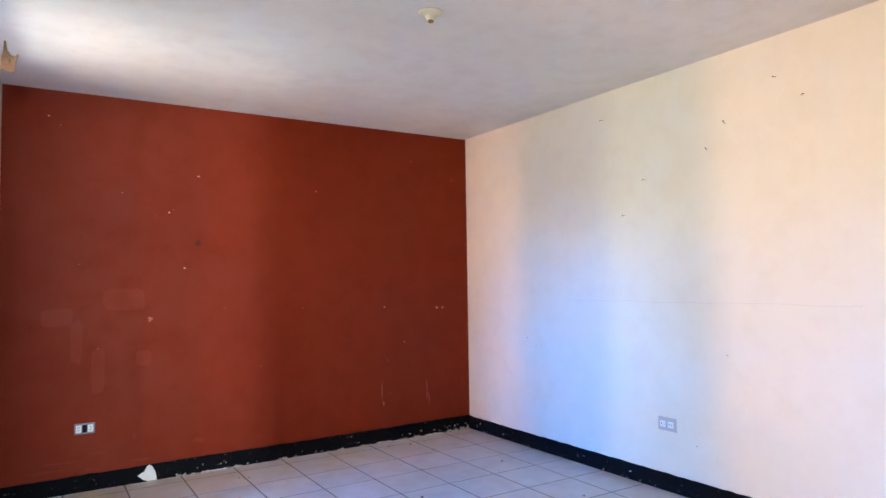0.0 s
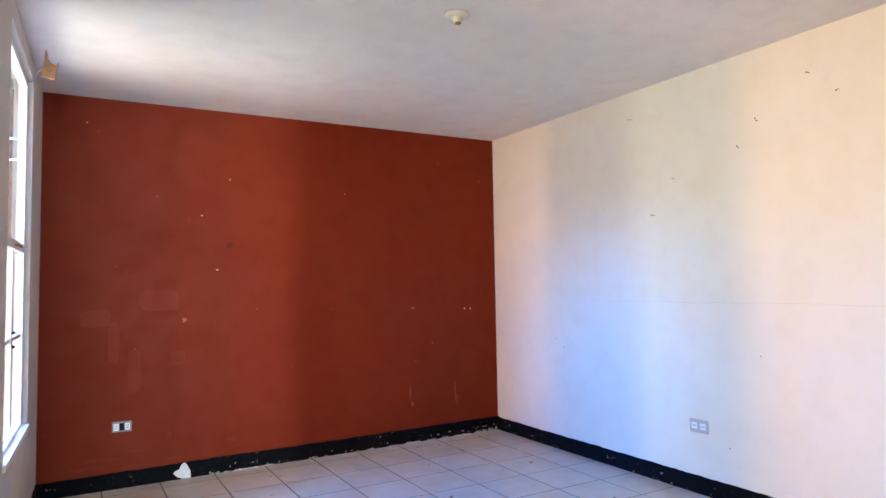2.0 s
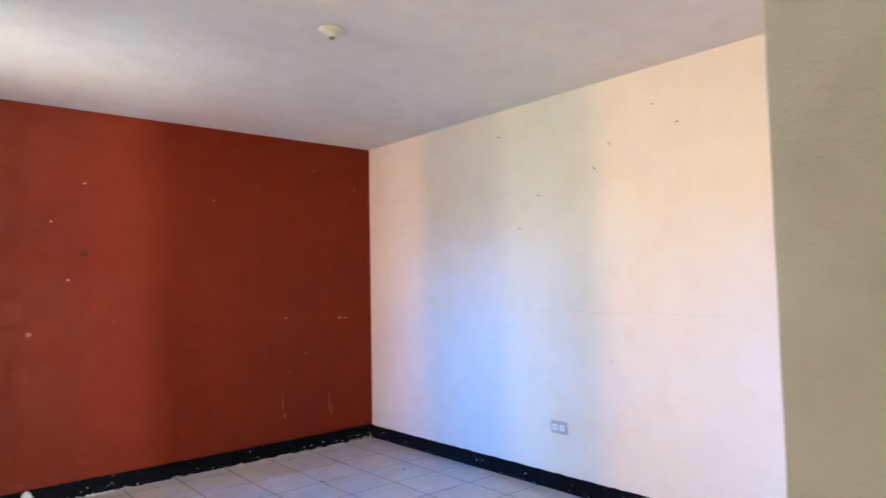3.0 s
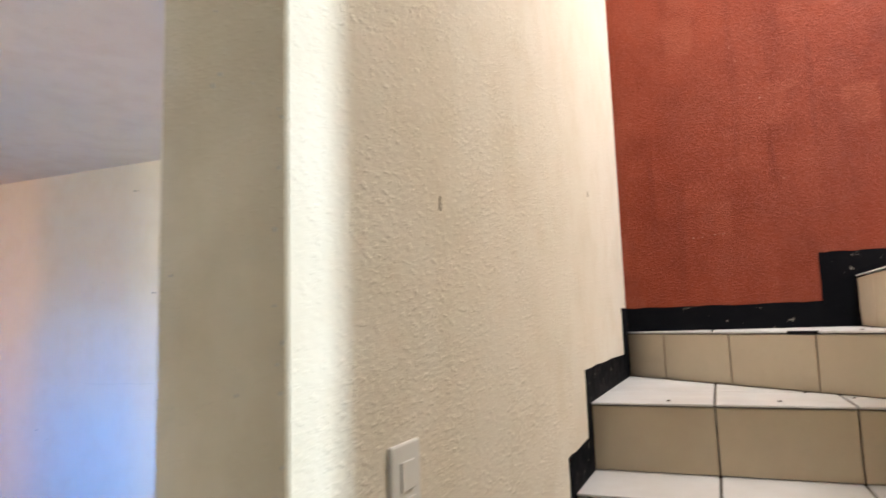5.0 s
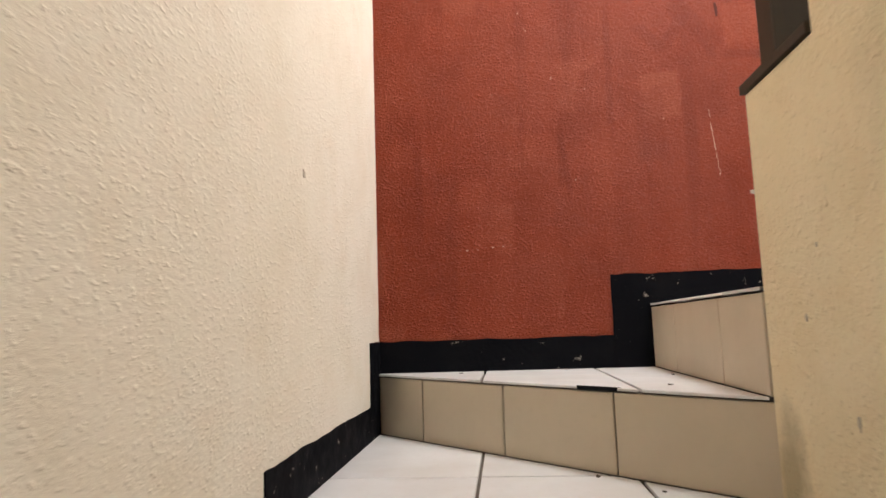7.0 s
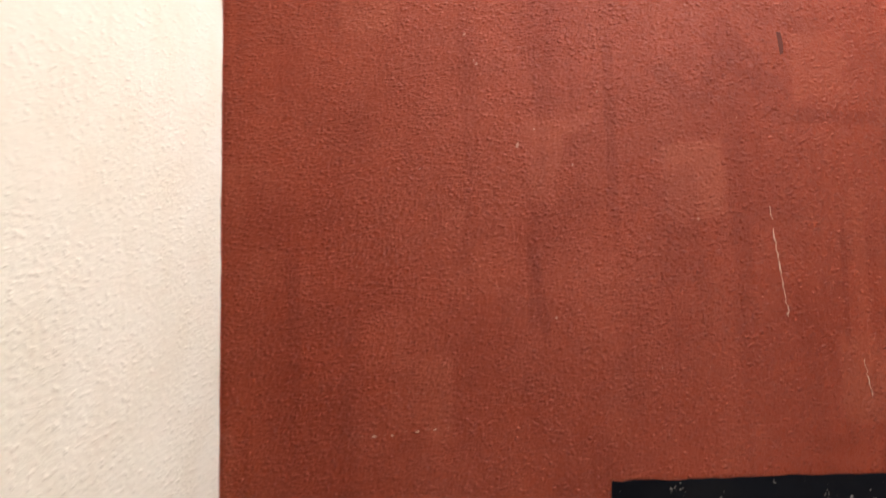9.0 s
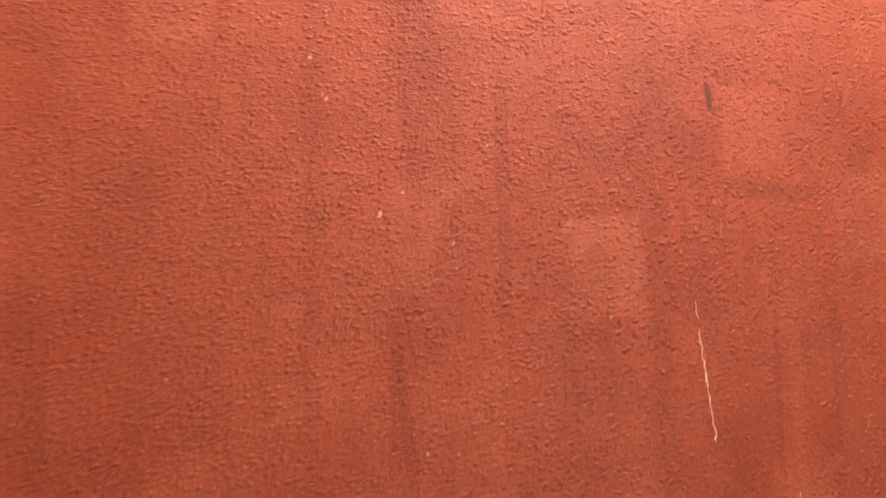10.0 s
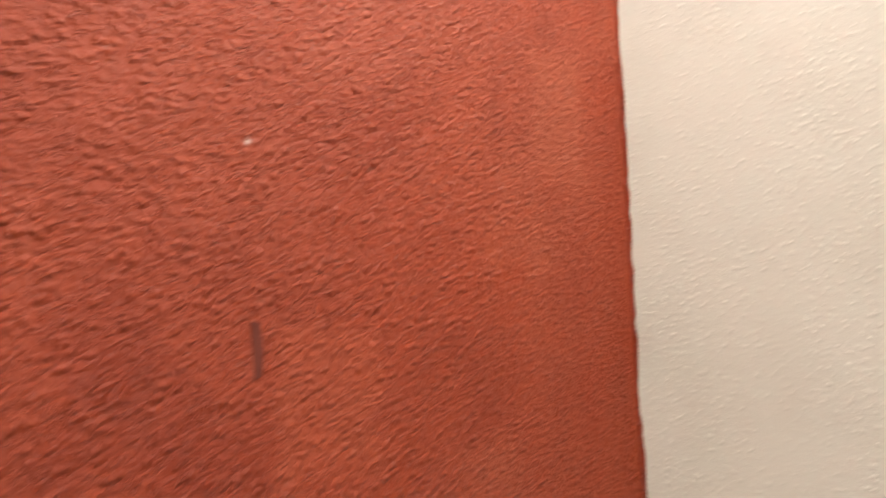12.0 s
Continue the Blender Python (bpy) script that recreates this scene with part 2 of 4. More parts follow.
def tile_material(name, base, dark, rough, spec=0.5):
    m = material(name, base, rough, spec=spec)
    g = Graph(m)
    info = g.t.nodes.new("ShaderNodeObjectInfo")
    c = g.mix(g.ramp(g.noise(4, 4, 0.6), [(0.4, 0.0), (0.75, 0.8)]), base, dark)
    c = g.mix(g.ramp(g.noise(60, 2), [(0.55, 0.0), (0.8, 0.25)]), c, dark)
    c = g.mix(g.ramp(info.outputs["Random"], [(0, 0.0), (1, 0.22)]), c, dark)
    g.color(c)
    g.rough(g.ramp(g.noise(9, 3), [(0.3, rough), (0.75, min(1, rough + 0.22))]))
    g.bump(g.noise(3.5, 1), 0.35, 0.002)
    return m


BLACK = black_paint()
FLOOR_TILE = tile_material("beige_floor_tile", (0.56, 0.49, 0.42), (0.44, 0.36, 0.28), 0.32)
# beige tile in life; the sky's bluish reflection is put into this tread colour
TREAD_TILE_SKYLIT = tile_material("tread_tile_sky_tint", (0.64, 0.645, 0.66), (0.52, 0.5, 0.48), 0.3)
RISER_TILE = tile_material("tan_riser_tile", (0.6, 0.51, 0.385), (0.51, 0.43, 0.315), 0.45)
GROUT = paint("dark_grout", (0.11, 0.095, 0.08), (0.15, 0.13, 0.11), (0.06, 0.05, 0.04), 1, 90, 0, specks=False)
WHITE_PAINT = paint("white_window_paint", (0.74, 0.73, 0.72), (0.8, 0.8, 0.8), (0.6, 0.56, 0.5), 0.6, 70, 0.2, specks=False, rough=0.45)
PORCELAIN = material("ivory_porcelain", (0.72, 0.65, 0.47), 0.3)
BRASS = material("tarnished_brass", (0.32, 0.22, 0.09), 0.4, 1.0)
DARK_HOLE = material("dark_plastic", (0.008, 0.008, 0.01), 0.7, spec=0.1)
STEEL = material("brushed_steel", (0.3, 0.31, 0.33), 0.35, 1.0)
GUNMETAL = material("dull_grey_steel", (0.2, 0.22, 0.26), 0.5, 0.3)
NAIL_STEEL = material("rusty_nail", (0.1, 0.07, 0.05), 0.6, 0.6)
WHITE_PLASTIC = material("white_plastic", (0.78, 0.77, 0.74), 0.35)
BEIGE_PLASTIC = material("beige_plastic", (0.5, 0.42, 0.36), 0.4)
OLD_PLASTER = paint("grimy_plaster", (0.4, 0.36, 0.31), (0.48, 0.44, 0.38), (0.26, 0.23, 0.2), 1, 90, 0, specks=False)
FLAKE = paint("bare_plaster", (0.72, 0.72, 0.7), (0.78, 0.78, 0.76), (0.6, 0.58, 0.54), 1, 90, 0, specks=False)


def wood(name, base, dark, axis=2):
    m = material(name, base, 0.55)
    g = Graph(m)
    s = [40, 40, 40]
    s[axis] = 3
    c = g.mix(g.noise(1.0, 4, 0.6, g.scaled(*s)), base, dark)
    g.color(c)
    g.bump(g.noise(1.0, 3, 0.6, g.scaled(*[v * 2 for v in s])), 0.5, 0.001)
    return m


DARK_WOOD = wood("dark_stained_wood", (0.04, 0.03, 0.016), (0.014, 0.01, 0.006))
RAW_WOOD = wood("raw_pine", (0.3, 0.16, 0.07), (0.16, 0.07, 0.03), 0)
GLASS = material("window_glass", (1, 1, 1), 0.0)
GLASS.node_tree.nodes["Principled BSDF"].inputs["Transmission Weight"].default_value = 1.0
GLASS.node_tree.nodes["Principled BSDF"].inputs["IOR"].default_value = 1.45

# ---- mesh helpers ----


def add_box(bm, x0, y0, z0, x1, y1, z1):
    v = [bm.verts.new(p) for p in ((x0, y0, z0), (x1, y0, z0), (x1, y1, z0), (x0, y1, z0),
                                   (x0, y0, z1), (x1, y0, z1), (x1, y1, z1), (x0, y1, z1))]
    for f in ((0, 3, 2, 1), (4, 5, 6, 7), (0, 1, 5, 4), (1, 2, 6, 5), (2, 3, 7, 6), (3, 0, 4, 7)):
        bm.faces.new([v[i] for i in f])
    return v


def boxes(*rows):
    bm = bmesh.new()
    for r in rows:
        add_box(bm, *r)
    return bm


def prism(bm, outline, lift):
    """Solid from a closed outline of 3D points, pushed along lift."""
    lift = Vector(lift)
    a = [bm.verts.new(p) for p in outline]
    b = [bm.verts.new(Vector(p) + lift) for p in outline]
    n = len(a)
    bm.faces.new(a)
    bm.faces.new(b[::-1])
    for i in range(n):
        bm.faces.new((a[i], b[i], b[(i + 1) % n], a[(i + 1) % n]))
    bmesh.ops.recalc_face_normals(bm, faces=bm.faces)
    return bm


def tube(bm, path, radius, sides=8, cap=True):
    """Round bar along a list of points; radius may be one value or one for each point."""
    rings = []
    pts = [Vector(p) for p in path]
    for i, p in enumerate(pts):
        d = (pts[min(i + 1, len(pts) - 1)] - pts[max(i - 1, 0)]).normalized()
        u = d.orthogonal().normalized()
        w = d.cross(u)
        r = radius[i] if isinstance(radius, (list, tuple)) else radius
        rings.append([bm.verts.new(p + r * (math.cos(a) * u + math.sin(a) * w))
                      for a in [2 * math.pi * k / sides for k in range(sides)]])
    for a, b in zip(rings, rings[1:]):
        for k in range(sides):
            bm.faces.new((a[k], a[(k + 1) % sides], b[(k + 1) % sides], b[k]))
    if cap:
        bm.faces.new(rings[0][::-1])
        bm.faces.new(rings[-1])
    bmesh.ops.recalc_face_normals(bm, faces=bm.faces)
    return bm


def lathe(profile, sides=32):
    """Turned body about z from (radius, z) pairs."""
    bm = bmesh.new()
    rings = [[bm.verts.new((r * math.cos(2 * math.pi * k / sides), r * math.sin(2 * math.pi * k / sides), z))
              for k in range(sides)] for r, z in profile]
    for a, b in zip(rings, rings[1:]):
        for k in range(sides):
            bm.faces.new((a[k], a[(k + 1) % sides], b[(k + 1) % sides], b[k]))
    bm.faces.new(rings[0][::-1])
    bm.faces.new(rings[-1])
    bmesh.ops.recalc_face_normals(bm, faces=bm.faces)
    return bm


def bevelled(bm, width, segments=2):
    bmesh.ops.bevel(bm, geom=bm.edges[:], offset=width, segments=segments, affect='EDGES', profile=0.5)
    return bm


def mesh_of(name, bm, mat, smooth=False):
    me = bpy.data.meshes.new(name)
    bm.to_mesh(me)
    bm.free()
    me.materials.append(mat)
    if smooth:
        for p in me.polygons:
            p.use_smooth = True
    return me


def part(name, bm, mat, parent=None, label="", smooth=False):
    ob = new(name, mesh_of(name, bm, mat, smooth))
    if parent is not None:
        ob.parent = parent
        ob.matrix_parent_inverse = parent.matrix_world.inverted()
    if label:
        ob["label"] = label
    return ob


def thing(name, at, label, category, group="", rot=0.0):
    e = new(name)
    e.matrix_world = Matrix.Translation(at) @ Matrix.Rotation(rot, 4, 'Z')
    e.empty_display_size = 0.05
    bpy.context.view_layer.update()
    return tagged(e, label, category, group)


def setting(name, bm, mat, label, category):
    return tagged(part(name, bm, mat), label, category, kind="structure")


def clip(poly, axis, at, keep_above):
    """Cut a convex 2D polygon by the line axis = at."""
    out = []
    for i, p in enumerate(poly):
        q = poly[(i + 1) % len(poly)]
        a, b = p[axis] - at, q[axis] - at
        if not keep_above:
            a, b = -a, -b
        if a >= 0:
            out.append(p)
        if (a > 0 and b < 0) or (a < 0 and b > 0):
            k = a / (a - b)
            out.append((p[0] + k * (q[0] - p[0]), p[1] + k * (q[1] - p[1])))
    return out


def tile_pieces(poly, xs, ys, z0, z1, mat, parent, gap=0.007, name="tile"):
    """Lay tiles into a convex polygon along the joint lines xs and ys, one object a tile."""
    made = []
    for x0, x1 in zip(xs, xs[1:]):
        for y0, y1 in zip(ys, ys[1:]):
            p = poly
            for axis, at, above in ((0, x0 + gap / 2, True), (0, x1 - gap / 2, False), (1, y0 + gap / 2, True), (1, y1 - gap / 2, False)):
                p = clip(p, axis, at, above) if len(p) > 2 else []
            if len(p) < 3:
                continue
            a = sum(p[i][0] * p[(i + 1) % len(p)][1] - p[(i + 1) % len(p)][0] * p[i][1] for i in range(len(p))) / 2
            if abs(a) < 0.0004:
                continue
            if a < 0:
                p = p[::-1]
            cx, cy = sum(q[0] for q in p) / len(p), sum(q[1] for q in p) / len(p)
            e = 0.0015
            bm = bmesh.new()
            low = [bm.verts.new((q[0], q[1], z0)) for q in p]
            mid = [bm.verts.new((q[0], q[1], z1 - e)) for q in p]
            top = [bm.verts.new((q[0] + (cx - q[0]) * 0.008, q[1] + (cy - q[1]) * 0.008, z1)) for q in p]
            n = len(p)
            for r, s in ((low, mid), (mid, top)):
                for i in range(n):
                    bm.faces.new((r[i], r[(i + 1) % n], s[(i + 1) % n], s[i]))
            bm.faces.new(top)
            made.append(part(name, bm, mat, parent))
    return made


def lines(start, pitch, lo, hi):
    k = math.floor((lo - start) / pitch)
    out = [start + k * pitch]
    while out[-1] < hi:
        out.append(out[-1] + pitch)
    return out


# ---- structure: ground storey ----
def floor_z(x):
    """Floor height, tilted to fit the camera's view of the baseboard line."""
    return -0.044 + 0.0084 * (x - 0.03)


T = 0.15
X_FAR = X_CREAM + 0.23 + T
Y_BACK = -3.0
WIN_Y0, WIN_Y1, WIN_Z0, WIN_Z1 = 3.615, 4.60, 0.535, 2.535

ground = setting("ground", boxes((-60, -60, -0.35, 60, 60, -0.2)), GRASS_GROUND, "dry bare ground outside the house", "ground")
fx0, fx1 = X_WIN - T, X_FAR
bm = prism(bmesh.new(), [(fx0, Y_BACK - T, -0.2), (fx1, Y_BACK - T, -0.2), (fx1, Y_BACK - T, floor_z(fx1) - 0.0012), (fx0, Y_BACK - T, floor_z(fx0) - 0.0012)],
           (0, Y_RED + 2 * T - Y_BACK, 0))
floor = setting("floor", bm, GROUT,
                "beige ceramic tile floor with dark joints", "floor")
setting("wall_red", boxes((X_WIN - T, Y_RED, -0.1, X_FAR, Y_RED + T, Z_CEIL)), RED_ROOM,
        "terracotta red painted wall with scuffs", "wall")
def cream_x(y):
    return X_CREAM + SKEW * (Y_RED - y)


bm = bmesh.new()
prism(bm, [(cream_x(Y_RED), Y_RED, -0.1), (cream_x(Y_PIER), Y_PIER, -0.1), (X_FAR, Y_PIER, -0.1), (X_FAR, Y_RED, -0.1)], (0, 0, Z_CEIL + 0.1))
setting("wall_cream", bm, CREAM_ROOM,
        "cream painted wall with nail holes", "wall")
# opening at y 1.2 to 2.88 is unseen, cut for the added lamps
setting("wall_window", boxes(
    (X_WIN - T, Y_BACK, -0.1, X_WIN, 1.2, Z_CEIL), (X_WIN - T, 2.88, -0.1, X_WIN, WIN_Y0, Z_CEIL),
    (X_WIN - T, 1.2, -0.1, X_WIN, 2.88, WIN_Z0), (X_WIN - T, 1.2, WIN_Z1, X_WIN, 2.88, Z_CEIL), (X_WIN - T, WIN_Y1, -0.1, X_WIN, Y_RED, Z_CEIL),
    (X_WIN - T, WIN_Y0, -0.1, X_WIN, WIN_Y1, WIN_Z0), (X_WIN - T, WIN_Y0, WIN_Z1, X_WIN, WIN_Y1, Z_CEIL)), WINDOW_WALL,
    "pale painted wall with a tall window opening", "wall")
setting("wall_stair_partition", boxes((X_PIER, Y_STAIR, -0.1, X_FAR, Y_PIER, Z_ROOF)), CREAM_STUCCO,
        "rough cream stucco partition beside the stairs", "wall")
setting("wall_partition_end", boxes((X_PIER - 0.003, Y_STAIR + 0.002, -0.1, X_PIER, Y_PIER - 0.002, Z_CEIL)), PIER_SHADE_COAT,
        "rough end of the partition, shade put into its darker coat", "wall")
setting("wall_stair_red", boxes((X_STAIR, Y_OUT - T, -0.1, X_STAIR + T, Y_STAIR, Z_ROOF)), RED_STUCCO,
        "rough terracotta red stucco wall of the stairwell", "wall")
setting("wall_stair_outer", boxes((1.0, Y_OUT - T, -0.1, X_STAIR, Y_OUT, Z_ROOF)), PLAIN_CREAM,
        "cream plastered outer wall of the stairwell", "wall")
# unseen hall wall; its doorway is sized to pass back_yard_light
setting("wall_hall_back", boxes((X_WIN - T, Y_BACK - T, -0.1, 0.04, Y_BACK, Z_CEIL), (1.0, Y_BACK - T, -0.1, X_STAIR + T, Y_BACK, Z_CEIL),
                                (0.04, Y_BACK - T, 2.4, 1.0, Y_BACK, Z_CEIL)), PLAIN_CREAM, "cream wall with an open doorway", "wall")
setting("wall_hall_side", boxes((X_STAIR, Y_BACK, -0.1, X_STAIR + T, Y_OUT - T, Z_CEIL)), PLAIN_CREAM, "cream plastered hall wall", "wall")
setting("ceiling", boxes((X_WIN - T, Y_PIER, Z_CEIL, X_FAR, Y_RED + T, Z_CEIL + 0.16)), CEILING,
        "white textured ceiling", "ceiling")
setting("ceiling_hall", boxes((X_WIN - T, Y_BACK - T, Z_CEIL, 1.0, Y_PIER, Z_CEIL + 0.16),
                              (1.0, Y_BACK - T, Z_CEIL, X_STAIR + T, Y_OUT - T, Z_CEIL + 0.16)), CEILING,
        "white ceiling of the hall", "ceiling")

# ---- structure: assumed upper storey round the stairwell, unseen, closing in its light ----
setting("wall_upper_west", boxes((X_WIN - T, Y_OUT - T, Z_CEIL + 0.16, X_WIN, Y_PIER, Z_ROOF)), PLAIN_CREAM, "cream upper hall wall", "wall")
setting("wall_upper_north", boxes((X_WIN, Y_STAIR, Z_CEIL + 0.16, X_PIER, Y_PIER, Z_ROOF)), PLAIN_CREAM, "cream upper hall wall", "wall")
setting("wall_upper_south", boxes((X_WIN, Y_OUT - T, Z_CEIL + 0.16, 1.0, Y_OUT, Z_ROOF)), PLAIN_CREAM, "cream upper hall wall", "wall")
setting("ceiling_upper", boxes((X_WIN - T, Y_OUT - T, Z_ROOF, 2.0, Y_PIER, Z_ROOF + 0.15), (2.95, Y_OUT - T, Z_ROOF, X_STAIR + T, Y_PIER, Z_ROOF + 0.15),
                               (2.0, Y_OUT - T, Z_ROOF, 2.95, -1.25, Z_ROOF + 0.15), (2.0, -0.6, Z_ROOF, 2.95, Y_PIER, Z_ROOF + 0.15)), CEILING, "white ceiling over the stairwell", "ceiling")

# ---- stairs ----
# unseen foot of the inner wall, set to trim the back doorway's light
X_FOOT = 1.05
Z_LEDGE = 1.948
GO2, RISE2 = 0.238, 0.172
Z_B, Z_C, Z_D = Z_A + 0.173, Z_A + 0.355, Z_A + 0.52
# inner wall with a stepped top under the second flight
outline = [(X_FOOT, Y_IN, -0.06), (X_NEWEL, Y_IN, -0.06), (X_NEWEL, Y_IN, Z_LEDGE)]
x, z = X_NEWEL, Z_LEDGE
for k in range(5):
    x -= GO2
    outline.append((x, Y_IN, z))
    z = min(z + RISE2, Z_CEIL + 0.16)
    outline.append((x, Y_IN, z))
outline.append((X_FOOT, Y_IN, z))
bm = bmesh.new()
prism(bm, outline, (0, -0.12, 0))
front = [e for e in bm.edges if all(abs(v.co.y - Y_IN) < 1e-5 for v in e.verts) and min(v.co.z for v in e.verts) > 0.05 or
         (abs(e.verts[0].co.x - X_NEWEL) < 1e-5 and abs(e.verts[1].co.x - X_NEWEL) < 1e-5 and all(abs(v.co.y - Y_IN) < 1e-5 for v in e.verts))]
bmesh.ops.bevel(bm, geom=front, offset=0.007, segments=3, affect='EDGES', profile=0.5)
setting("wall_stair_inner", bm, BOUNCE_STUCCO, "rough cream stucco wall with a stepped top, yellowed with painted bounce light", "wall")


NOSE = [(X_A - (7 - k) * GOING, k * RISE) for k in range(1, 8)]   # (x, z) of the seven straight nosings
TT = 0.006
bm = bmesh.new()
outline = [(NOSE[0][0] + 0.014, Y_IN, -0.06)]
for k, (x, z) in enumerate(NOSE):
    outline.append((x + 0.014, Y_IN, z - TT))
    if k < 6:
        outline.append((NOSE[k + 1][0] + 0.014, Y_IN, z - TT))
outline += [(X_STAIR, Y_IN, Z_A - TT), (X_STAIR, Y_IN, -0.06)]
prism(bm, outline, (0, Y_STAIR - Y_IN, 0))
stairs = setting("stairs", bm, GROUT, "winding staircase with tan tiled risers, and treads paled by painted sky reflection", "stairs")

N1, N2 = (2.510, Y_IN), (2.515, -0.455)
B_L = (3.276, Y_STAIR)
POLY_A = [(X_A, Y_IN), (N1[0], Y_IN), B_L, (X_A, Y_STAIR)]
POLY_B = [N1, N2, (X_STAIR, -0.455), (X_STAIR, Y_STAIR), B_L]
POLY_C = [(X_NEWEL, -0.455), (X_STAIR, -0.455), (X_STAIR, Y_OUT)]
POLY_D = [(X_NEWEL, -0.455), (X_STAIR, Y_OUT), (X_NEWEL, Y_OUT)]


def shrink(poly, d):
    cx, cy = sum(p[0] for p in poly) / len(poly), sum(p[1] for p in poly) / len(poly)
    return [(p[0] + (cx - p[0]) * d, p[1] + (cy - p[1]) * d) for p in poly]


def winder(poly, z0, z1):
    bm = bmesh.new()
    return prism(bm, [(px, py, z0) for px, py in shrink(poly, 0.09)], (0, 0, z1 - TT - z0))


for name, poly, z0, z1 in (("core", POLY_B, Z_A - TT, Z_B), ("core", POLY_C, -0.009, Z_C), ("core", POLY_D, -0.009, Z_D)):
    part(name, winder(poly, z0, z1), GROUT, stairs)
# second flight
x, z = X_NEWEL, Z_LEDGE
for k in range(5):
    part("step", boxes((x - GO2, Y_OUT, z - 0.35, x - 0.012, Y_IN - 0.12, z - TT)), GROUT, stairs)
    x, z = x - GO2, z + RISE2


def riser_pieces(p, q, z0, z1, cuts, mat=None):
    """Upright tiles from p to q in plan, facing to the right of that way, cut at distances along it."""
    p, q = Vector((*p, 0)), Vector((*q, 0))
    d = (q - p).normalized()
    n = Vector((d.y, -d.x, 0))
    stops = [0] + [c for c in cuts if 0 < c < (q - p).length] + [(q - p).length]
    for a, b in zip(stops, stops[1:]):
        a, b = a + 0.002, b - 0.002
        bm = bmesh.new()
        e = 0.0015
        f = [(s, h) for s, h in ((a, z0), (b, z0), (b, z1), (a, z1))]
        low = [bm.verts.new(p + d * s + Vector((0, 0, h)) - n * 0.004) for s, h in f]
        mid = [bm.verts.new(p + d * s + Vector((0, 0, h)) + n * (0.008 - e)) for s, h in f]
        ca, cz = (a + b) / 2, (z0 + z1) / 2
        top = [bm.verts.new(p + d * (s + (ca - s) * 0.012) + Vector((0, 0, h + (cz - h) * 0.012)) + n * 0.008) for s, h in f]
        for r, s2 in ((low, mid), (mid, top)):
            for i in range(4):
                bm.faces.new((r[i], r[(i + 1) % 4], s2[(i + 1) % 4], s2[i]))
        bm.faces.new(top)
        bmesh.ops.recalc_face_normals(bm, faces=bm.faces)
        part("riser_tile", bm, RISER_TILE, stairs)


YJ = [0.344, 0.035, -0.278, -0.6]
for k, (x, z) in enumerate(NOSE):
    z_low = NOSE[k - 1][1] if k else floor_z(x)
    riser_pieces((x + 0.012, Y_STAIR), (x + 0.012, Y_IN), z_low + 0.002, z - TT - 0.004, [0.315, 0.628])
    if k < 6:
        poly = [(x, Y_IN), (NOSE[k + 1][0] + 0.018, Y_IN), (NOSE[k + 1][0] + 0.018, Y_STAIR), (x, Y_STAIR)]
        tile_pieces(poly, [x - 0.5, x + 0.6], [-0.7, -0.278, 0.035, 0.7], z - TT, z, TREAD_TILE_SKYLIT, stairs, name="tread_tile")
tile_pieces(POLY_A, [2.0, 2.73, 3.4], [-0.7, -0.278, 0.035, 0.7], Z_A - TT, Z_A, TREAD_TILE_SKYLIT, stairs, name="tread_tile")
tile_pieces(POLY_B, [2.0, 3.6], [-0.7, -0.285, 0.033, 0.7], Z_B - TT, Z_B, TREAD_TILE_SKYLIT, stairs, name="tread_tile")
tile_pieces(POLY_C, [2.0, 2.68, 3.005, 3.6], [-2, -0.77, 0.7], Z_C - TT, Z_C, TREAD_TILE_SKYLIT, stairs, name="tread_tile")
tile_pieces(POLY_D, [2.0, 2.68, 3.005, 3.6], [-2, -0.77, 0.7], Z_D - TT, Z_D, TREAD_TILE_SKYLIT, stairs, name="tread_tile")
d_b = Vector((N1[0] - B_L[0], N1[1] - B_L[1], 0)).normalized()
n_b = Vector((d_b.y, -d_b.x, 0)) * 0.011
riser_pieces((B_L[0] - n_b.x, B_L[1] - n_b.y), (N1[0] - n_b.x + d_b.x * 0.02, N1[1] - n_b.y + d_b.y * 0.02), Z_A + 0.001, Z_B - TT - 0.004, [0.2, 0.502, 0.809])
riser_pieces((X_STAIR, -0.466), (X_NEWEL + 0.001, -0.466), Z_B + 0.001, Z_C - TT - 0.004, [0.24, 0.58])
riser_pieces((X_STAIR - 0.01, Y_OUT), (X_NEWEL, -0.47), Z_C + 0.001, Z_D - TT, [0.3, 0.6, 0.9])
riser_pieces((X_NEWEL - 0.012, Y_OUT), (X_NEWEL - 0.012, Y_IN - 0.12), Z_D + 0.001, Z_LEDGE - TT - 0.003, [0.3, 0.6])
x, z = X_NEWEL, Z_LEDGE
for k in range(5):
    tile_pieces([(x - GO2, Y_OUT), (x + 0.01, Y_OUT), (x + 0.01, Y_IN - 0.05), (x - GO2, Y_IN - 0.05)], [-1, 5], [-2, -0.9, -0.6, 0],
                z, z + TT, TREAD_TILE_SKYLIT, stairs, name="tread_tile")
    if k:
        riser_pieces((x - 0.012, Y_OUT), (x - 0.012, Y_IN - 0.12), z - RISE2 + TT + 0.002, z - 0.003, [0.3, 0.6])
    x, z = x - GO2, z + RISE2

# black painted bands
BT = 0.003


edge_rng = random.Random(11)


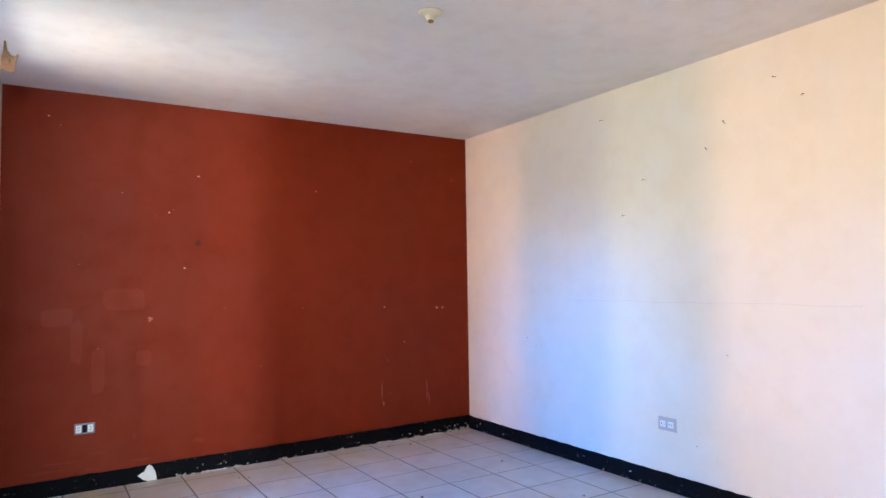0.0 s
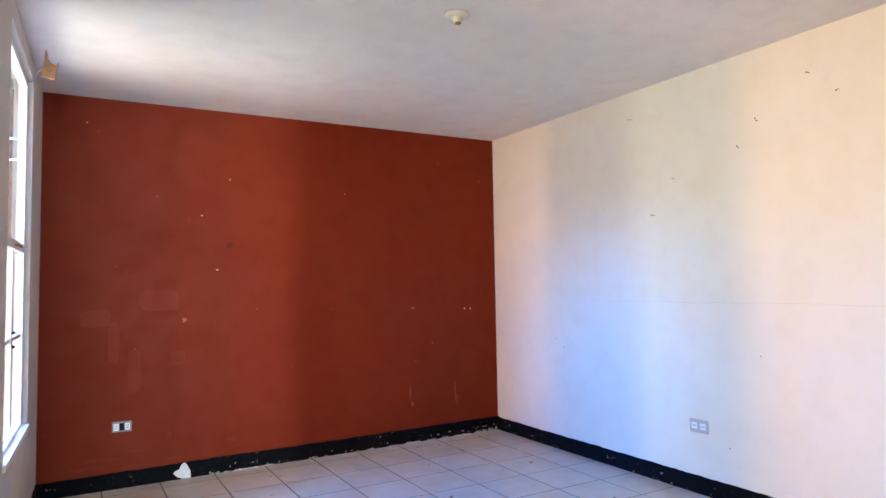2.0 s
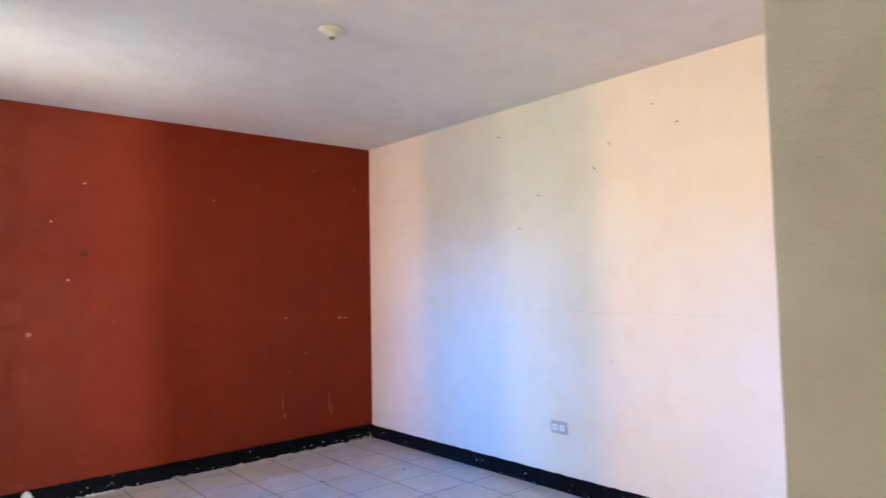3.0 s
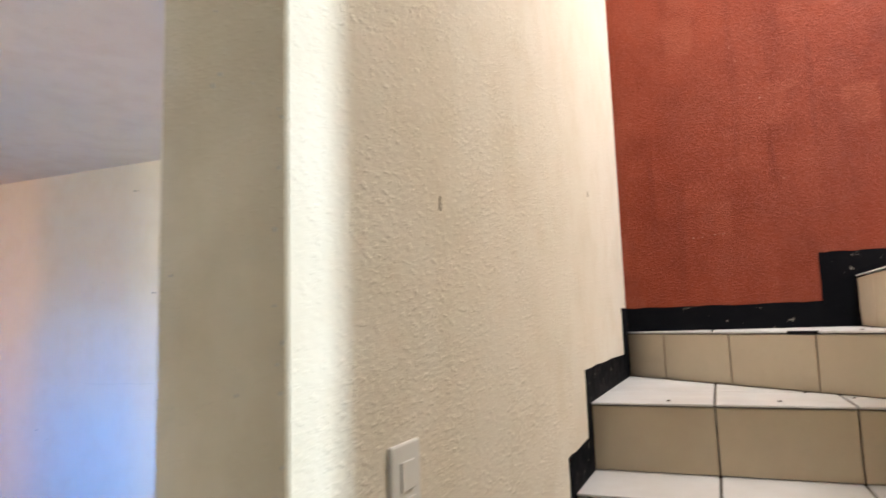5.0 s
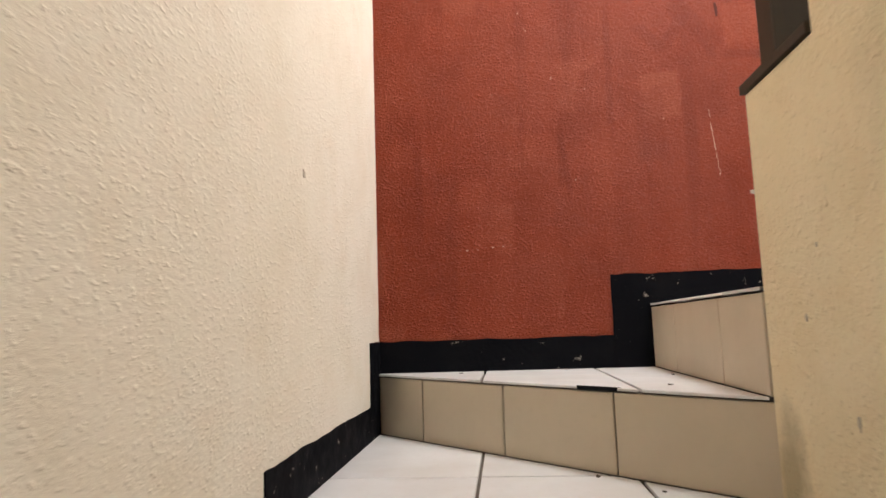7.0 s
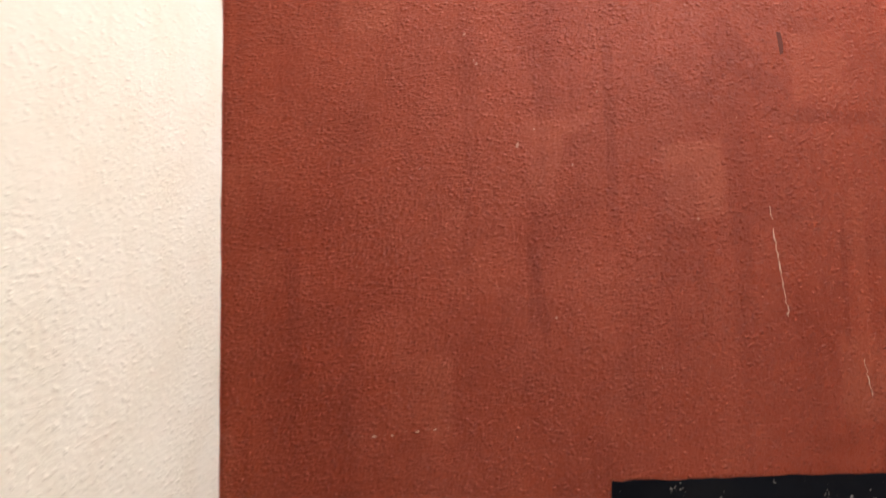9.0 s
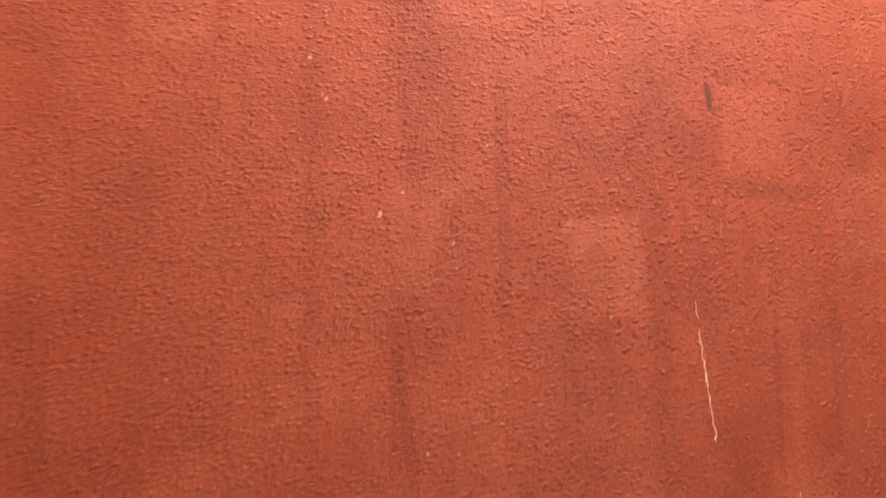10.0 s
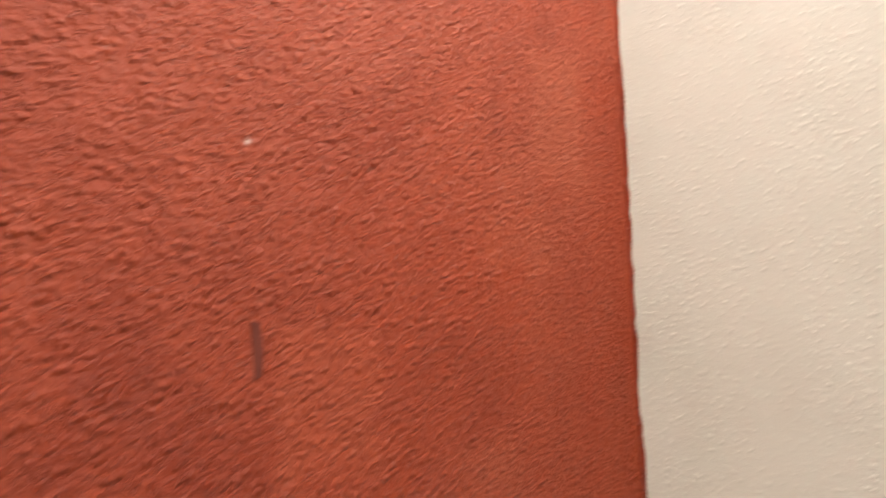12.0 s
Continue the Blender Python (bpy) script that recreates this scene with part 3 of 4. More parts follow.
def edge_run(a, b, step, amp):
    """Points from a to b with a hand-painted wobble across the way."""
    a, b = Vector(a), Vector(b)
    n = max(2, int((b - a).length / step))
    d = (b - a).normalized()
    w = Vector((-d.y, d.x))
    out, drift = [], 0.0
    for k in range(n + 1):
        drift = 0.75 * drift + edge_rng.gauss(0, amp)
        out.append(tuple(a + (b - a) * k / n + w * (drift if 0 < k < n else 0.0)))
    return out[:-1]


def band(name, rows, label):
    """Painted band: each row is a thin box on a wall, whose upper and side edges are uneven."""
    bm = bmesh.new()
    for x0, y0, z0, x1, y1, z1 in rows:
        on_x = abs(x1 - x0) < abs(y1 - y0)
        a0, a1 = (y0, y1) if on_x else (x0, x1)
        ring = edge_run((a0, z0), (a1, z0), 9, 0) + edge_run((a1, z0), (a1, z1), 0.02, 0.0009) + edge_run((a1, z1), (a0, z1), 0.02, 0.0011) + edge_run((a0, z1), (a0, z0), 0.02, 0.0009)
        if on_x:
            prism(bm, [(x0, p, q) for p, q in ring], (x1 - x0, 0, 0))
        else:
            prism(bm, [(p, y0, q) for p, q in ring], (0, y1 - y0, 0))
    return setting(name, bm, BLACK, label, "baseboard")


rows = []
for k, (x, z) in enumerate(NOSE):
    if x < X_PIER + 0.06:
        continue
    x1 = NOSE[k + 1][0] - 0.055 if k < 6 else 3.158
    rows.append((x - 0.056, Y_STAIR - BT, z - 0.2, x1, Y_STAIR, z + 0.092))
rows.append((3.158, Y_STAIR - BT, Z_B - 0.25, X_STAIR, Y_STAIR, Z_B + 0.094))
band("baseboard_stair_left", rows, "black painted stepped band along the stucco wall")
band("baseboard_stair_red", [(X_STAIR - BT, -0.347, Z_B - 0.2, X_STAIR, Y_STAIR - BT, Z_B + 0.094),
                             (X_STAIR - BT, Y_OUT + 0.1, Z_B - 0.2, X_STAIR, -0.347, Z_C + 0.09),
                             (X_STAIR - BT, Y_OUT, Z_C - 0.2, X_STAIR, Y_OUT + 0.1, Z_D + 0.09)],
     "black painted stepped band along the red wall")
rows = []
for k, (x, z) in enumerate(NOSE[:6]):
    rows.append((x, Y_IN, z - 0.2, NOSE[k + 1][0], Y_IN + BT, z + 0.1))
rows.append((NOSE[6][0], Y_IN, Z_A - 0.3, X_NEWEL - 0.04, Y_IN + BT, NOSE[5][1] + 0.1))
band("baseboard_stair_right", rows, "black painted band along the inner stucco wall")
band("baseboard_red", [(X_WIN + 0.006, Y_RED - 0.006, -0.06, X_CREAM - 0.006, Y_RED, 0.065)], "black painted baseboard with chipped paint")
# top edge tilted to fit the camera's view
for v in bpy.data.objects["baseboard_red"].data.vertices:
    if v.co.z > 0.03:
        v.co.z += 0.043 * (v.co.x - X_WIN) / (X_CREAM - X_WIN)
bm = bmesh.new()
top = [(5.209, 0.106)] + [(5.15 - k * 0.03, 0.098 + edge_rng.gauss(0, 0.0015)) for k in range(154)] + [(0.51, 0.098)]
prism(bm, [(cream_x(Y_RED), Y_RED, -0.06), (cream_x(Y_PIER), Y_PIER, -0.06)] + [(cream_x(y), y, z) for y, z in reversed(top)], (-0.006, 0, 0))
baseboard_cream = setting("baseboard_cream", bm, BLACK, "black painted baseboard with chipped paint", "baseboard")
band("baseboard_window", [(X_WIN, Y_BACK, -0.06, X_WIN + 0.006, Y_RED, 0.065)], "black painted baseboard under the window")
band("baseboard_pier", [(X_PIER, Y_PIER, -0.06, X_CREAM - 0.006, Y_PIER + 0.006, 0.088)], "black painted baseboard of the partition")

# dark trim lines on the ledges of the inner wall
rows = []
x, z = X_NEWEL, Z_LEDGE
for k in range(4):
    rows.append((x - GO2 + 0.001, Y_IN - 0.05, z + 0.0005, x + 0.005, Y_IN + 0.005, z + 0.016))
    x, z = x - GO2, z + RISE2
for r in rows:
    part("nosing_strip", boxes(r), DARK_WOOD, stairs, "dark brown nosing strip")

# ---- window ----
window = setting("window_1", boxes((-0.04, WIN_Y0, WIN_Z0, 0.005, WIN_Y0 + 0.04, WIN_Z1), (-0.04, WIN_Y1 - 0.04, WIN_Z0, 0.005, WIN_Y1, WIN_Z1),
                                   (-0.04, WIN_Y0 + 0.04, WIN_Z0, 0.005, WIN_Y1 - 0.04, WIN_Z0 + 0.04),
                                   (-0.04, WIN_Y0 + 0.04, WIN_Z1 - 0.04, 0.005, WIN_Y1 - 0.04, WIN_Z1)), WHITE_PAINT,
                 "tall white painted steel window with a worn transom", "window")
part("transom", boxes((-0.04, WIN_Y0 + 0.04, 1.53, 0.007, WIN_Y1 - 0.04, 1.575)), WHITE_PAINT, window)
WM = (WIN_Y0 + WIN_Y1) / 2
part("mullion", boxes((-0.037, WM - 0.018, WIN_Z0 + 0.04, 0.003, WM + 0.018, 1.53)), WHITE_PAINT, window)
for y0, y1 in ((WIN_Y0 + 0.04, WM - 0.018), (WM + 0.018, WIN_Y1 - 0.04)):
    for z0, z1 in ((WIN_Z0 + 0.04, 1.06), (1.078, 1.53)):
        pane = part("pane", boxes((-0.02, y0, z0, -0.015, y1, z1)), GLASS, window)
        pane.visible_shadow = False
pane = part("pane", boxes((-0.02, WIN_Y0 + 0.04, 1.575, -0.015, WIN_Y1 - 0.04, WIN_Z1 - 0.04)), GLASS, window)
pane.visible_shadow = False
pull_bm = bmesh.new()
tube(pull_bm, [(-0.015, WM, 1.98), (0.014, WM, 1.985), (0.018, WM, 2.0), (0.018, WM, 2.07), (0.014, WM, 2.085), (-0.015, WM, 2.09)], 0.006, 8)
part("pull", pull_bm, WHITE_PAINT, window, "white pull handle", smooth=True)
for z in (1.03, 1.1):
    latch = part("latch", bevelled(boxes((0.003, WM - 0.008, z, 0.016, WM + 0.008, z + 0.014)), 0.003), DARK_HOLE, window, "dark window latch")
# brown bar standing for the peeled brown patch on the transom
peel_bm = bmesh.new()
tube(peel_bm, [(0.005, WM + 0.02, 1.552), (0.023, WM + 0.03, 1.552), (0.027, WM + 0.11, 1.545)], [0.008, 0.008, 0.006], 8)
part("handle", peel_bm, RAW_WOOD, window, "brown bar for the peeled patch on the transom")
for y0, y1 in ((WIN_Y0 + 0.04, WM - 0.018), (WM + 0.018, WIN_Y1 - 0.04)):
    part("glazing_bar", boxes((-0.031, y0, 1.06, -0.003, y1, 1.078)), WHITE_PAINT, window)
sill = setting("window_sill", boxes((X_WIN - T, WIN_Y0, WIN_Z0 - 0.001, -0.0405, WIN_Y1, WIN_Z0 + 0.004), (0.0055, WIN_Y0 + 0.001, WIN_Z0 + 0.001, X_WIN + 0.012, WIN_Y1 - 0.001, WIN_Z0 + 0.03)),
               WHITE_PAINT, "chipped white plaster window sill", "window sill")

# ---- floor tiles of the room ----
P = 0.3628
FX = lines(0.043, P, -0.2, 4.2)


def sheared(poly):
    return [(px - 0.04 * (Y_RED - py), py) for px, py in poly]


made = tile_pieces(sheared([(X_WIN, 0.55), (cream_x(0.55), 0.55), (cream_x(Y_RED), Y_RED), (X_WIN, Y_RED)]), FX, lines(3.98, P, 0.4, Y_RED),
                   -0.009, 0.0, FLOOR_TILE, floor, 0.008)
made += tile_pieces(sheared([(X_WIN, Y_BACK), (0.92, Y_BACK), (0.92, 0.55), (X_WIN, 0.55)]), FX, lines(3.98, P, Y_BACK, 0.55), -0.009, 0.0, FLOOR_TILE, floor)
for ob in made:
    for v in ob.data.vertices:
        v.co.x += 0.04 * (Y_RED - v.co.y)
        v.co.z += floor_z(v.co.x)

# ---- newel post ----
newel = thing("newel_post", (2.5325, -0.555, Z_D), "dark stained square wooden newel post on the winder", "post")
bm = boxes((2.5, -0.59, Z_D, 2.565, -0.52, Z_D + 1.15))
part("shaft", bevelled(bm, 0.004, 2), DARK_WOOD, newel)
bm = boxes((2.49, -0.6, Z_D + 1.15, 2.575, -0.51, Z_D + 1.19))
part("cap", bevelled(bm, 0.008, 2), DARK_WOOD, newel)

# ---- lamp holder on the ceiling ----
lamp = thing("lamp_holder", (1.928, 2.925, Z_CEIL), "ivory porcelain bulb holder without a bulb, fixed to the ceiling", "lamp holder")
bm = lathe([(0.058, 0.0), (0.061, -0.004), (0.059, -0.009), (0.047, -0.014), (0.032, -0.02), (0.025, -0.026), (0.023, -0.04), (0.02, -0.043)], 40)
bmesh.ops.translate(bm, verts=bm.verts, vec=(1.928, 2.925, Z_CEIL))
part("base", bm, PORCELAIN, lamp, smooth=True)
bm = lathe([(0.015, -0.0431), (0.015, -0.048), (0.012, -0.051)], 24)
bmesh.ops.translate(bm, verts=bm.verts, vec=(1.928, 2.925, Z_CEIL))
part("socket_ring", bm, BRASS, lamp, "tarnished brass socket ring", smooth=True)

# ---- outlets and switch ----
o = thing("wall_outlet", (0.527, Y_RED, 0.376), "steel outlet plate with two white sockets, on the red wall", "outlet")
Y = Y_RED
part("plate", bevelled(boxes((0.527 - 0.06, Y - 0.006, 0.376 - 0.035, 0.527 + 0.06, Y, 0.376 + 0.035)), 0.003), GUNMETAL, o)
part("center_insert", boxes((0.527 - 0.014, Y - 0.0095, 0.376 - 0.024, 0.527 + 0.014, Y - 0.006, 0.376 + 0.024)), DARK_HOLE, o, "black blank insert")
for dx in (-0.035, 0.035):
    s1 = part("socket", bevelled(boxes((0.527 + dx - 0.016, Y - 0.011, 0.376 - 0.024, 0.527 + dx + 0.016, Y - 0.006, 0.376 + 0.024)), 0.002), WHITE_PLASTIC, o, "white socket")
    for dz in (-0.009, 0.009):
        part("slot", boxes((0.527 + dx - 0.007, Y - 0.0122, 0.376 + dz - 0.002, 0.527 + dx + 0.007, Y - 0.011, 0.376 + dz + 0.002)), DARK_HOLE, s1)


def on_cream(name, rows, mat, parent, y, z, bevel=0.0, label=""):
    """Boxes given as depth out of the wall, along it and up, about the point (y, z) of the cream wall."""
    bm = bmesh.new()
    for d0, a0, u0, d1, a1, u1 in rows:
        add_box(bm, -d1, a0, u0, -d0, a1, u1)
    if bevel:
        bevelled(bm, bevel)
    bmesh.ops.transform(bm, matrix=Matrix.Translation((cream_x(y), y, z)) @ Matrix.Rotation(math.atan(SKEW), 4, 'Z'), verts=bm.verts)
    return part(name, bm, mat, parent, label)


oy, oz = 3.06, 0.405
o = thing("wall_outlet", (cream_x(oy), oy, oz), "beige plastic outlet plate with two sockets, on the cream wall", "outlet")
on_cream("plate", [(0, -0.068, -0.042, 0.007, 0.066, 0.042)], BEIGE_PLASTIC, o, oy, oz, 0.003)
for da in (-0.03, 0.03):
    s1 = on_cream("socket", [(0.007, da - 0.02, -0.019, 0.0095, da + 0.02, 0.019)], WHITE_PLASTIC, o, oy, oz, 0.001, "white socket")
    on_cream("slot", [(0.0095, da - 0.009, -0.007, 0.0106, da - 0.006, 0.007), (0.0095, da + 0.006, -0.007, 0.0106, da + 0.009, 0.007)], DARK_HOLE, s1, oy, oz)

sx0, sx1, sz0, sz1 = 1.252, 1.324, 1.24, 1.354
sw = thing("light_switch", ((sx0 + sx1) / 2, Y_STAIR, (sz0 + sz1) / 2), "white plastic switch plate with two rockers, on the stucco wall", "light switch")
part("plate", bevelled(boxes((sx0, Y_STAIR - 0.006, sz0, sx1, Y_STAIR, sz1)), 0.003), WHITE_PLASTIC, sw)
for z0 in (sz0 + 0.022, sz0 + 0.062):
    part("rocker", bevelled(boxes((sx0 + 0.02, Y_STAIR - 0.0085, z0, sx1 - 0.02, Y_STAIR - 0.006, z0 + 0.032)), 0.001), WHITE_PLASTIC, sw)

# ---- curtain bracket over the window ----
br = thing("curtain_bracket", (X_WIN, 4.3, 2.5), "broken raw wood curtain bracket on a thin arm above the window", "bracket")
bm = bmesh.new()
prism(bm, [(0.09, 4.3, 2.488), (0.153, 4.3, 2.47), (0.172, 4.3, 2.572), (0.158, 4.3, 2.556), (0.14, 4.3, 2.562), (0.124, 4.3, 2.585),
           (0.116, 4.3, 2.632), (0.109, 4.3, 2.634), (0.104, 4.3, 2.58)], (0, 0.022, 0))
part("board", bm, RAW_WOOD, br)
bm = bmesh.new()
tube(bm, [(X_WIN, 4.311, 2.45), (X_WIN + 0.02, 4.311, 2.452), (0.075, 4.311, 2.5), (0.099, 4.311, 2.54)], 0.005, 8)
part("arm", bm, STEEL, br, "thin grey metal arm")
bm = bmesh.new()
tube(bm, [(0.128, 4.302, 2.525), (0.128, 4.296, 2.525)], [0.012, 0.009], 12)
part("plug", bm, RAW_WOOD, br, "round wooden plug", smooth=True)

# ---- nails in the walls ----


def nail_mesh(bend):
    bm = bmesh.new()
    tube(bm, [(0, 0.004, 0), (0, -0.012, 0.0), (0.0, -0.02, bend), (0.001, -0.027, bend * 2.2)], 0.0016, 6)
    tube(bm, [(0.001, -0.0265, bend * 2.2), (0.001, -0.0285, bend * 2.3)], 0.0042, 8)
    return mesh_of("nail", bm, NAIL_STEEL)


NAILS = [nail_mesh(b) for b in (0.0, 0.004, -0.005)]
bm = bmesh.new()
tube(bm, [(0, 0.004, 0), (0, -0.004, 0), (0, -0.0045, 0)], [0.002, 0.002, 0.0035], 7)
NAIL_STUB = mesh_of("nail", bm, NAIL_STEEL)
for k, (y, z) in enumerate(((3.174, 1.976), (2.713, 2.093), (3.521, 2.449), (2.285, 2.415), (2.14, 2.285), (2.59, 2.225), (3.35, 1.755),
                            (4.38, 0.86), (4.28, 0.80), (2.63, 0.875), (2.85, 0.31))):
    n = new("nail", NAILS[k % 3] if k < 7 else NAIL_STUB)
    n.matrix_world = Matrix.Translation((cream_x(y), y, z)) @ Matrix.Rotation(-math.pi / 2 , 4, 'Z') @ Matrix.Rotation(k * 0.7, 4, 'Y')
    tagged(n, "small rusty nail stuck in the cream wall", "nail", "nails in the cream wall")

# ---- marks of wear on the walls ----
red_wall = bpy.data.objects["wall_red"]
stair_red = bpy.data.objects["wall_stair_red"]
stair_left = bpy.data.objects["wall_stair_partition"]
inner_wall = bpy.data.objects["wall_stair_inner"]
rng = random.Random(4)


def blot(axis, at, a, z, ra, rz, rough=0.35, sides=11, lift=0.0012):
    """Thin irregular flake on a wall: axis 'x' or 'y' is the wall's normal, at its face and side."""
    face, side = at
    ring = []
    for k in range(sides):
        w = 2 * math.pi * k / sides
        r = 1 + rng.uniform(-rough, rough)
        ring.append((a + ra * r * math.cos(w), z + rz * r * math.sin(w)))
    bm = bmesh.new()
    out = [(face, p, q) if axis == 'x' else (p, face, q) for p, q in ring]
    return prism(bm, out, (side * lift, 0, 0) if axis == 'x' else (0, side * lift, 0))


SCRATCH = paint("scratched_plaster", (0.55, 0.33, 0.24), (0.62, 0.4, 0.3), (0.5, 0.24, 0.16), 1, 120, 0, specks=False)
CHIP = paint("chipped_red", (0.38, 0.14, 0.09), (0.46, 0.22, 0.16), (0.28, 0.07, 0.035), 1, 120, 0, specks=False)
PALE_RED = paint("scuffed_red", (0.31, 0.085, 0.05), (0.38, 0.13, 0.085), (0.24, 0.05, 0.026), 1, 80, 0, specks=False)
TOUCH_UP = paint("touched_up_red", (0.195, 0.0255, 0.0085), (0.205, 0.0285, 0.0105), (0.18, 0.0215, 0.0065), 0.5, 45, 0, specks=False, spec=0.16, rough=0.6)
CRUMB = paint("dry_dirt", (0.06, 0.042, 0.03), (0.085, 0.062, 0.045), (0.035, 0.024, 0.017), 1, 80, 0, specks=False)
DIRT = paint("dirt_smear", (0.085, 0.013, 0.006), (0.1, 0.017, 0.008), (0.065, 0.01, 0.005), 1, 80, 0, specks=False)
SEAM = paint("seam_filler", (0.62, 0.55, 0.45), (0.68, 0.61, 0.5), (0.55, 0.47, 0.37), 0.5, 60, 0, specks=False)
GREY_DIRT = paint("grey_smear", (0.5, 0.44, 0.34), (0.54, 0.48, 0.38), (0.42, 0.37, 0.28), 1, 80, 0, specks=False)

for a, z, r in ((0.293, 2.467, 0.006), (0.363, 2.411, 0.004), (1.237, 2.126, 0.007), (0.737, 1.975, 0.005), (2.142, 2.068, 0.006), (1.04, 1.85, 0.008),
                (1.07, 1.87, 0.005), (1.145, 1.449, 0.006), (0.48, 1.473, 0.004), (1.432, 1.147, 0.005), (2.029, 1.13, 0.005), (2.932, 0.806, 0.006),
                (3.26, 1.095, 0.01), (3.32, 1.093, 0.008), (2.746, 1.115, 0.006), (0.6, 0.9, 0.005), (1.7, 0.7, 0.004), (0.95, 1.82, 0.004)):
    part("paint_chip", blot('y', (Y_RED, -1), a, z, r, r * 0.8), SCRATCH if r > 0.0055 else PALE_RED, red_wall, "pale paint chip")
part("paint_chip", blot('y', (Y_RED, -1), 0.921, 1.089, 0.014, 0.017, 0.4), PALE_RED, red_wall, "pale paint chip")
for a, z, ra, rz in ((0.76, 1.23, 0.13, 0.075), (0.88, 0.82, 0.05, 0.05), (0.47, 0.95, 0.035, 0.14), (0.36, 1.12, 0.09, 0.06), (0.6, 0.75, 0.04, 0.15)):
    ring = [(a + ra * (abs(math.cos(w)) ** 0.4) * math.copysign(1, math.cos(w)) * rng.uniform(0.9, 1.06), z + rz * (abs(math.sin(w)) ** 0.4) * math.copysign(1, math.sin(w)) * rng.uniform(0.9, 1.06))
            for w in [2 * math.pi * (k + 0.3) / 22 for k in range(22)]]
    bm = bmesh.new()
    prism(bm, [(p, Y_RED, q) for p, q in ring], (0, -0.0004, 0))
    part("touch_up", bm, TOUCH_UP, red_wall, "lighter touched-up paint patch")
for a, z, ra, rz in ((2.715, 0.40, 0.003, 0.07), (3.149, 0.37, 0.003, 0.09), (3.17, 0.3, 0.002, 0.05), (2.73, 0.3, 0.008, 0.02)):
    part("scuff", blot('y', (Y_RED, -1), a, z, ra, rz, 0.4, 16), PALE_RED, red_wall, "pale scuff")
part("stain", blot('y', (Y_RED, -1), 1.239, 1.633, 0.022, 0.022), DIRT, red_wall, "dark round stain")

# large plaster chip and broken edge on the room's baseboard
bb = bpy.data.objects["baseboard_red"]
bm = bmesh.new()
prism(bm, [(0.852, Y_RED - 0.006, 0.01), (0.872, Y_RED - 0.006, 0.026), (0.893, Y_RED - 0.006, 0.034), (0.907, Y_RED - 0.006, 0.064), (0.926, Y_RED - 0.006, 0.079), (0.944, Y_RED - 0.006, 0.062),
           (0.967, Y_RED - 0.006, 0.014), (0.972, Y_RED - 0.006, -0.033), (0.915, Y_RED - 0.006, -0.034), (0.884, Y_RED - 0.006, -0.02)], (0, -0.0015, 0))
part("bare_plaster", bm, FLAKE, bb, "bare white plaster where the black paint broke off")
def ragged(a0, a1, z0, height, n):
    """Strip of bare plaster with a torn upper edge along the foot of the red wall."""
    low = [(a0 + (a1 - a0) * k / n, z0 + rng.uniform(-0.001, 0.001)) for k in range(n + 1)]
    high = [(p + rng.uniform(-0.002, 0.002), q + height * (0.15 + abs(rng.gauss(0, 0.5))) * (1 if 0 < k < n else 0.2)) for k, (p, q) in enumerate(low)]
    bm = bmesh.new()
    return prism(bm, [(p, Y_RED - 0.006, q) for p, q in low + high[::-1]], (0, -rng.uniform(0.001, 0.004), 0))


for a0, a1, hgt in ((1.1, 1.17, 0.012), (1.19, 1.25, 0.01), (1.27, 1.45, 0.009), (1.47, 1.56, 0.008), (1.83, 1.9, 0.02), (1.95, 1.98, 0.012), (2.32, 2.38, 0.01), (2.5, 2.6, 0.012),
                    (2.66, 2.8, 0.01), (2.86, 2.95, 0.012), (3.0, 3.08, 0.016), (3.12, 3.3, 0.01), (3.34, 3.46, 0.028), (3.48, 3.58, 0.04)):
    part("bare_plaster", ragged(a0, a1, floor_z(a0) + 0.002, hgt, max(6, int((a1 - a0) / 0.008))), OLD_PLASTER if hgt > 0.011 else FLAKE, bb, "torn strip of bare plaster")
for k in range(40):
    a = rng.choice((rng.uniform(1.0, 1.6), rng.uniform(1.8, 3.5), rng.uniform(3.2, 3.58)))
    part("bare_plaster", blot('y', (Y_RED - 0.006, -1), a, floor_z(a) + abs(rng.gauss(0.004, 0.025 if a < 3.2 else 0.05)), rng.uniform(0.002, 0.01), rng.uniform(0.0012, 0.005), 0.55, 8), FLAKE if k % 4 == 0 else OLD_PLASTER, bb)
for k in range(26):
    y = rng.uniform(2.2, 5.15)
    z = floor_z(cream_x(y)) + rng.choice((0.006, 0.012, rng.uniform(0.01, 0.085)))
    r = rng.uniform(0.002, 0.008)
    bm = blot('y', (0.0, -1), 0.0, 0.0, r, r * 0.6, 0.55, 8)
    bmesh.ops.transform(bm, matrix=Matrix.Translation((cream_x(y) - 0.006, y, z)) @ Matrix.Rotation(math.atan(SKEW) - math.pi / 2, 4, 'Z'), verts=bm.verts)
    part("bare_plaster", bm, OLD_PLASTER if k % 4 else FLAKE, baseboard_cream)
# faint rubbed scuffs low on the red wall
for a, z, ra, rz in ((0.4, 0.165, 0.09, 0.006), (0.62, 0.2, 0.05, 0.006), (0.83, 0.29, 0.016, 0.016), (0.3, 0.12, 0.1, 0.008), (0.55, 0.105, 0.012, 0.008), (0.86, 0.12, 0.07, 0.01), (1.25, 0.2, 0.03, 0.02)):
    part("scuff", blot('y', (Y_RED, -1), a, z, ra, rz, 0.5, 15, 0.0005), TOUCH_UP, red_wall, "faint rubbed scuff")

# seam across the cream wall
bm = bmesh.new()
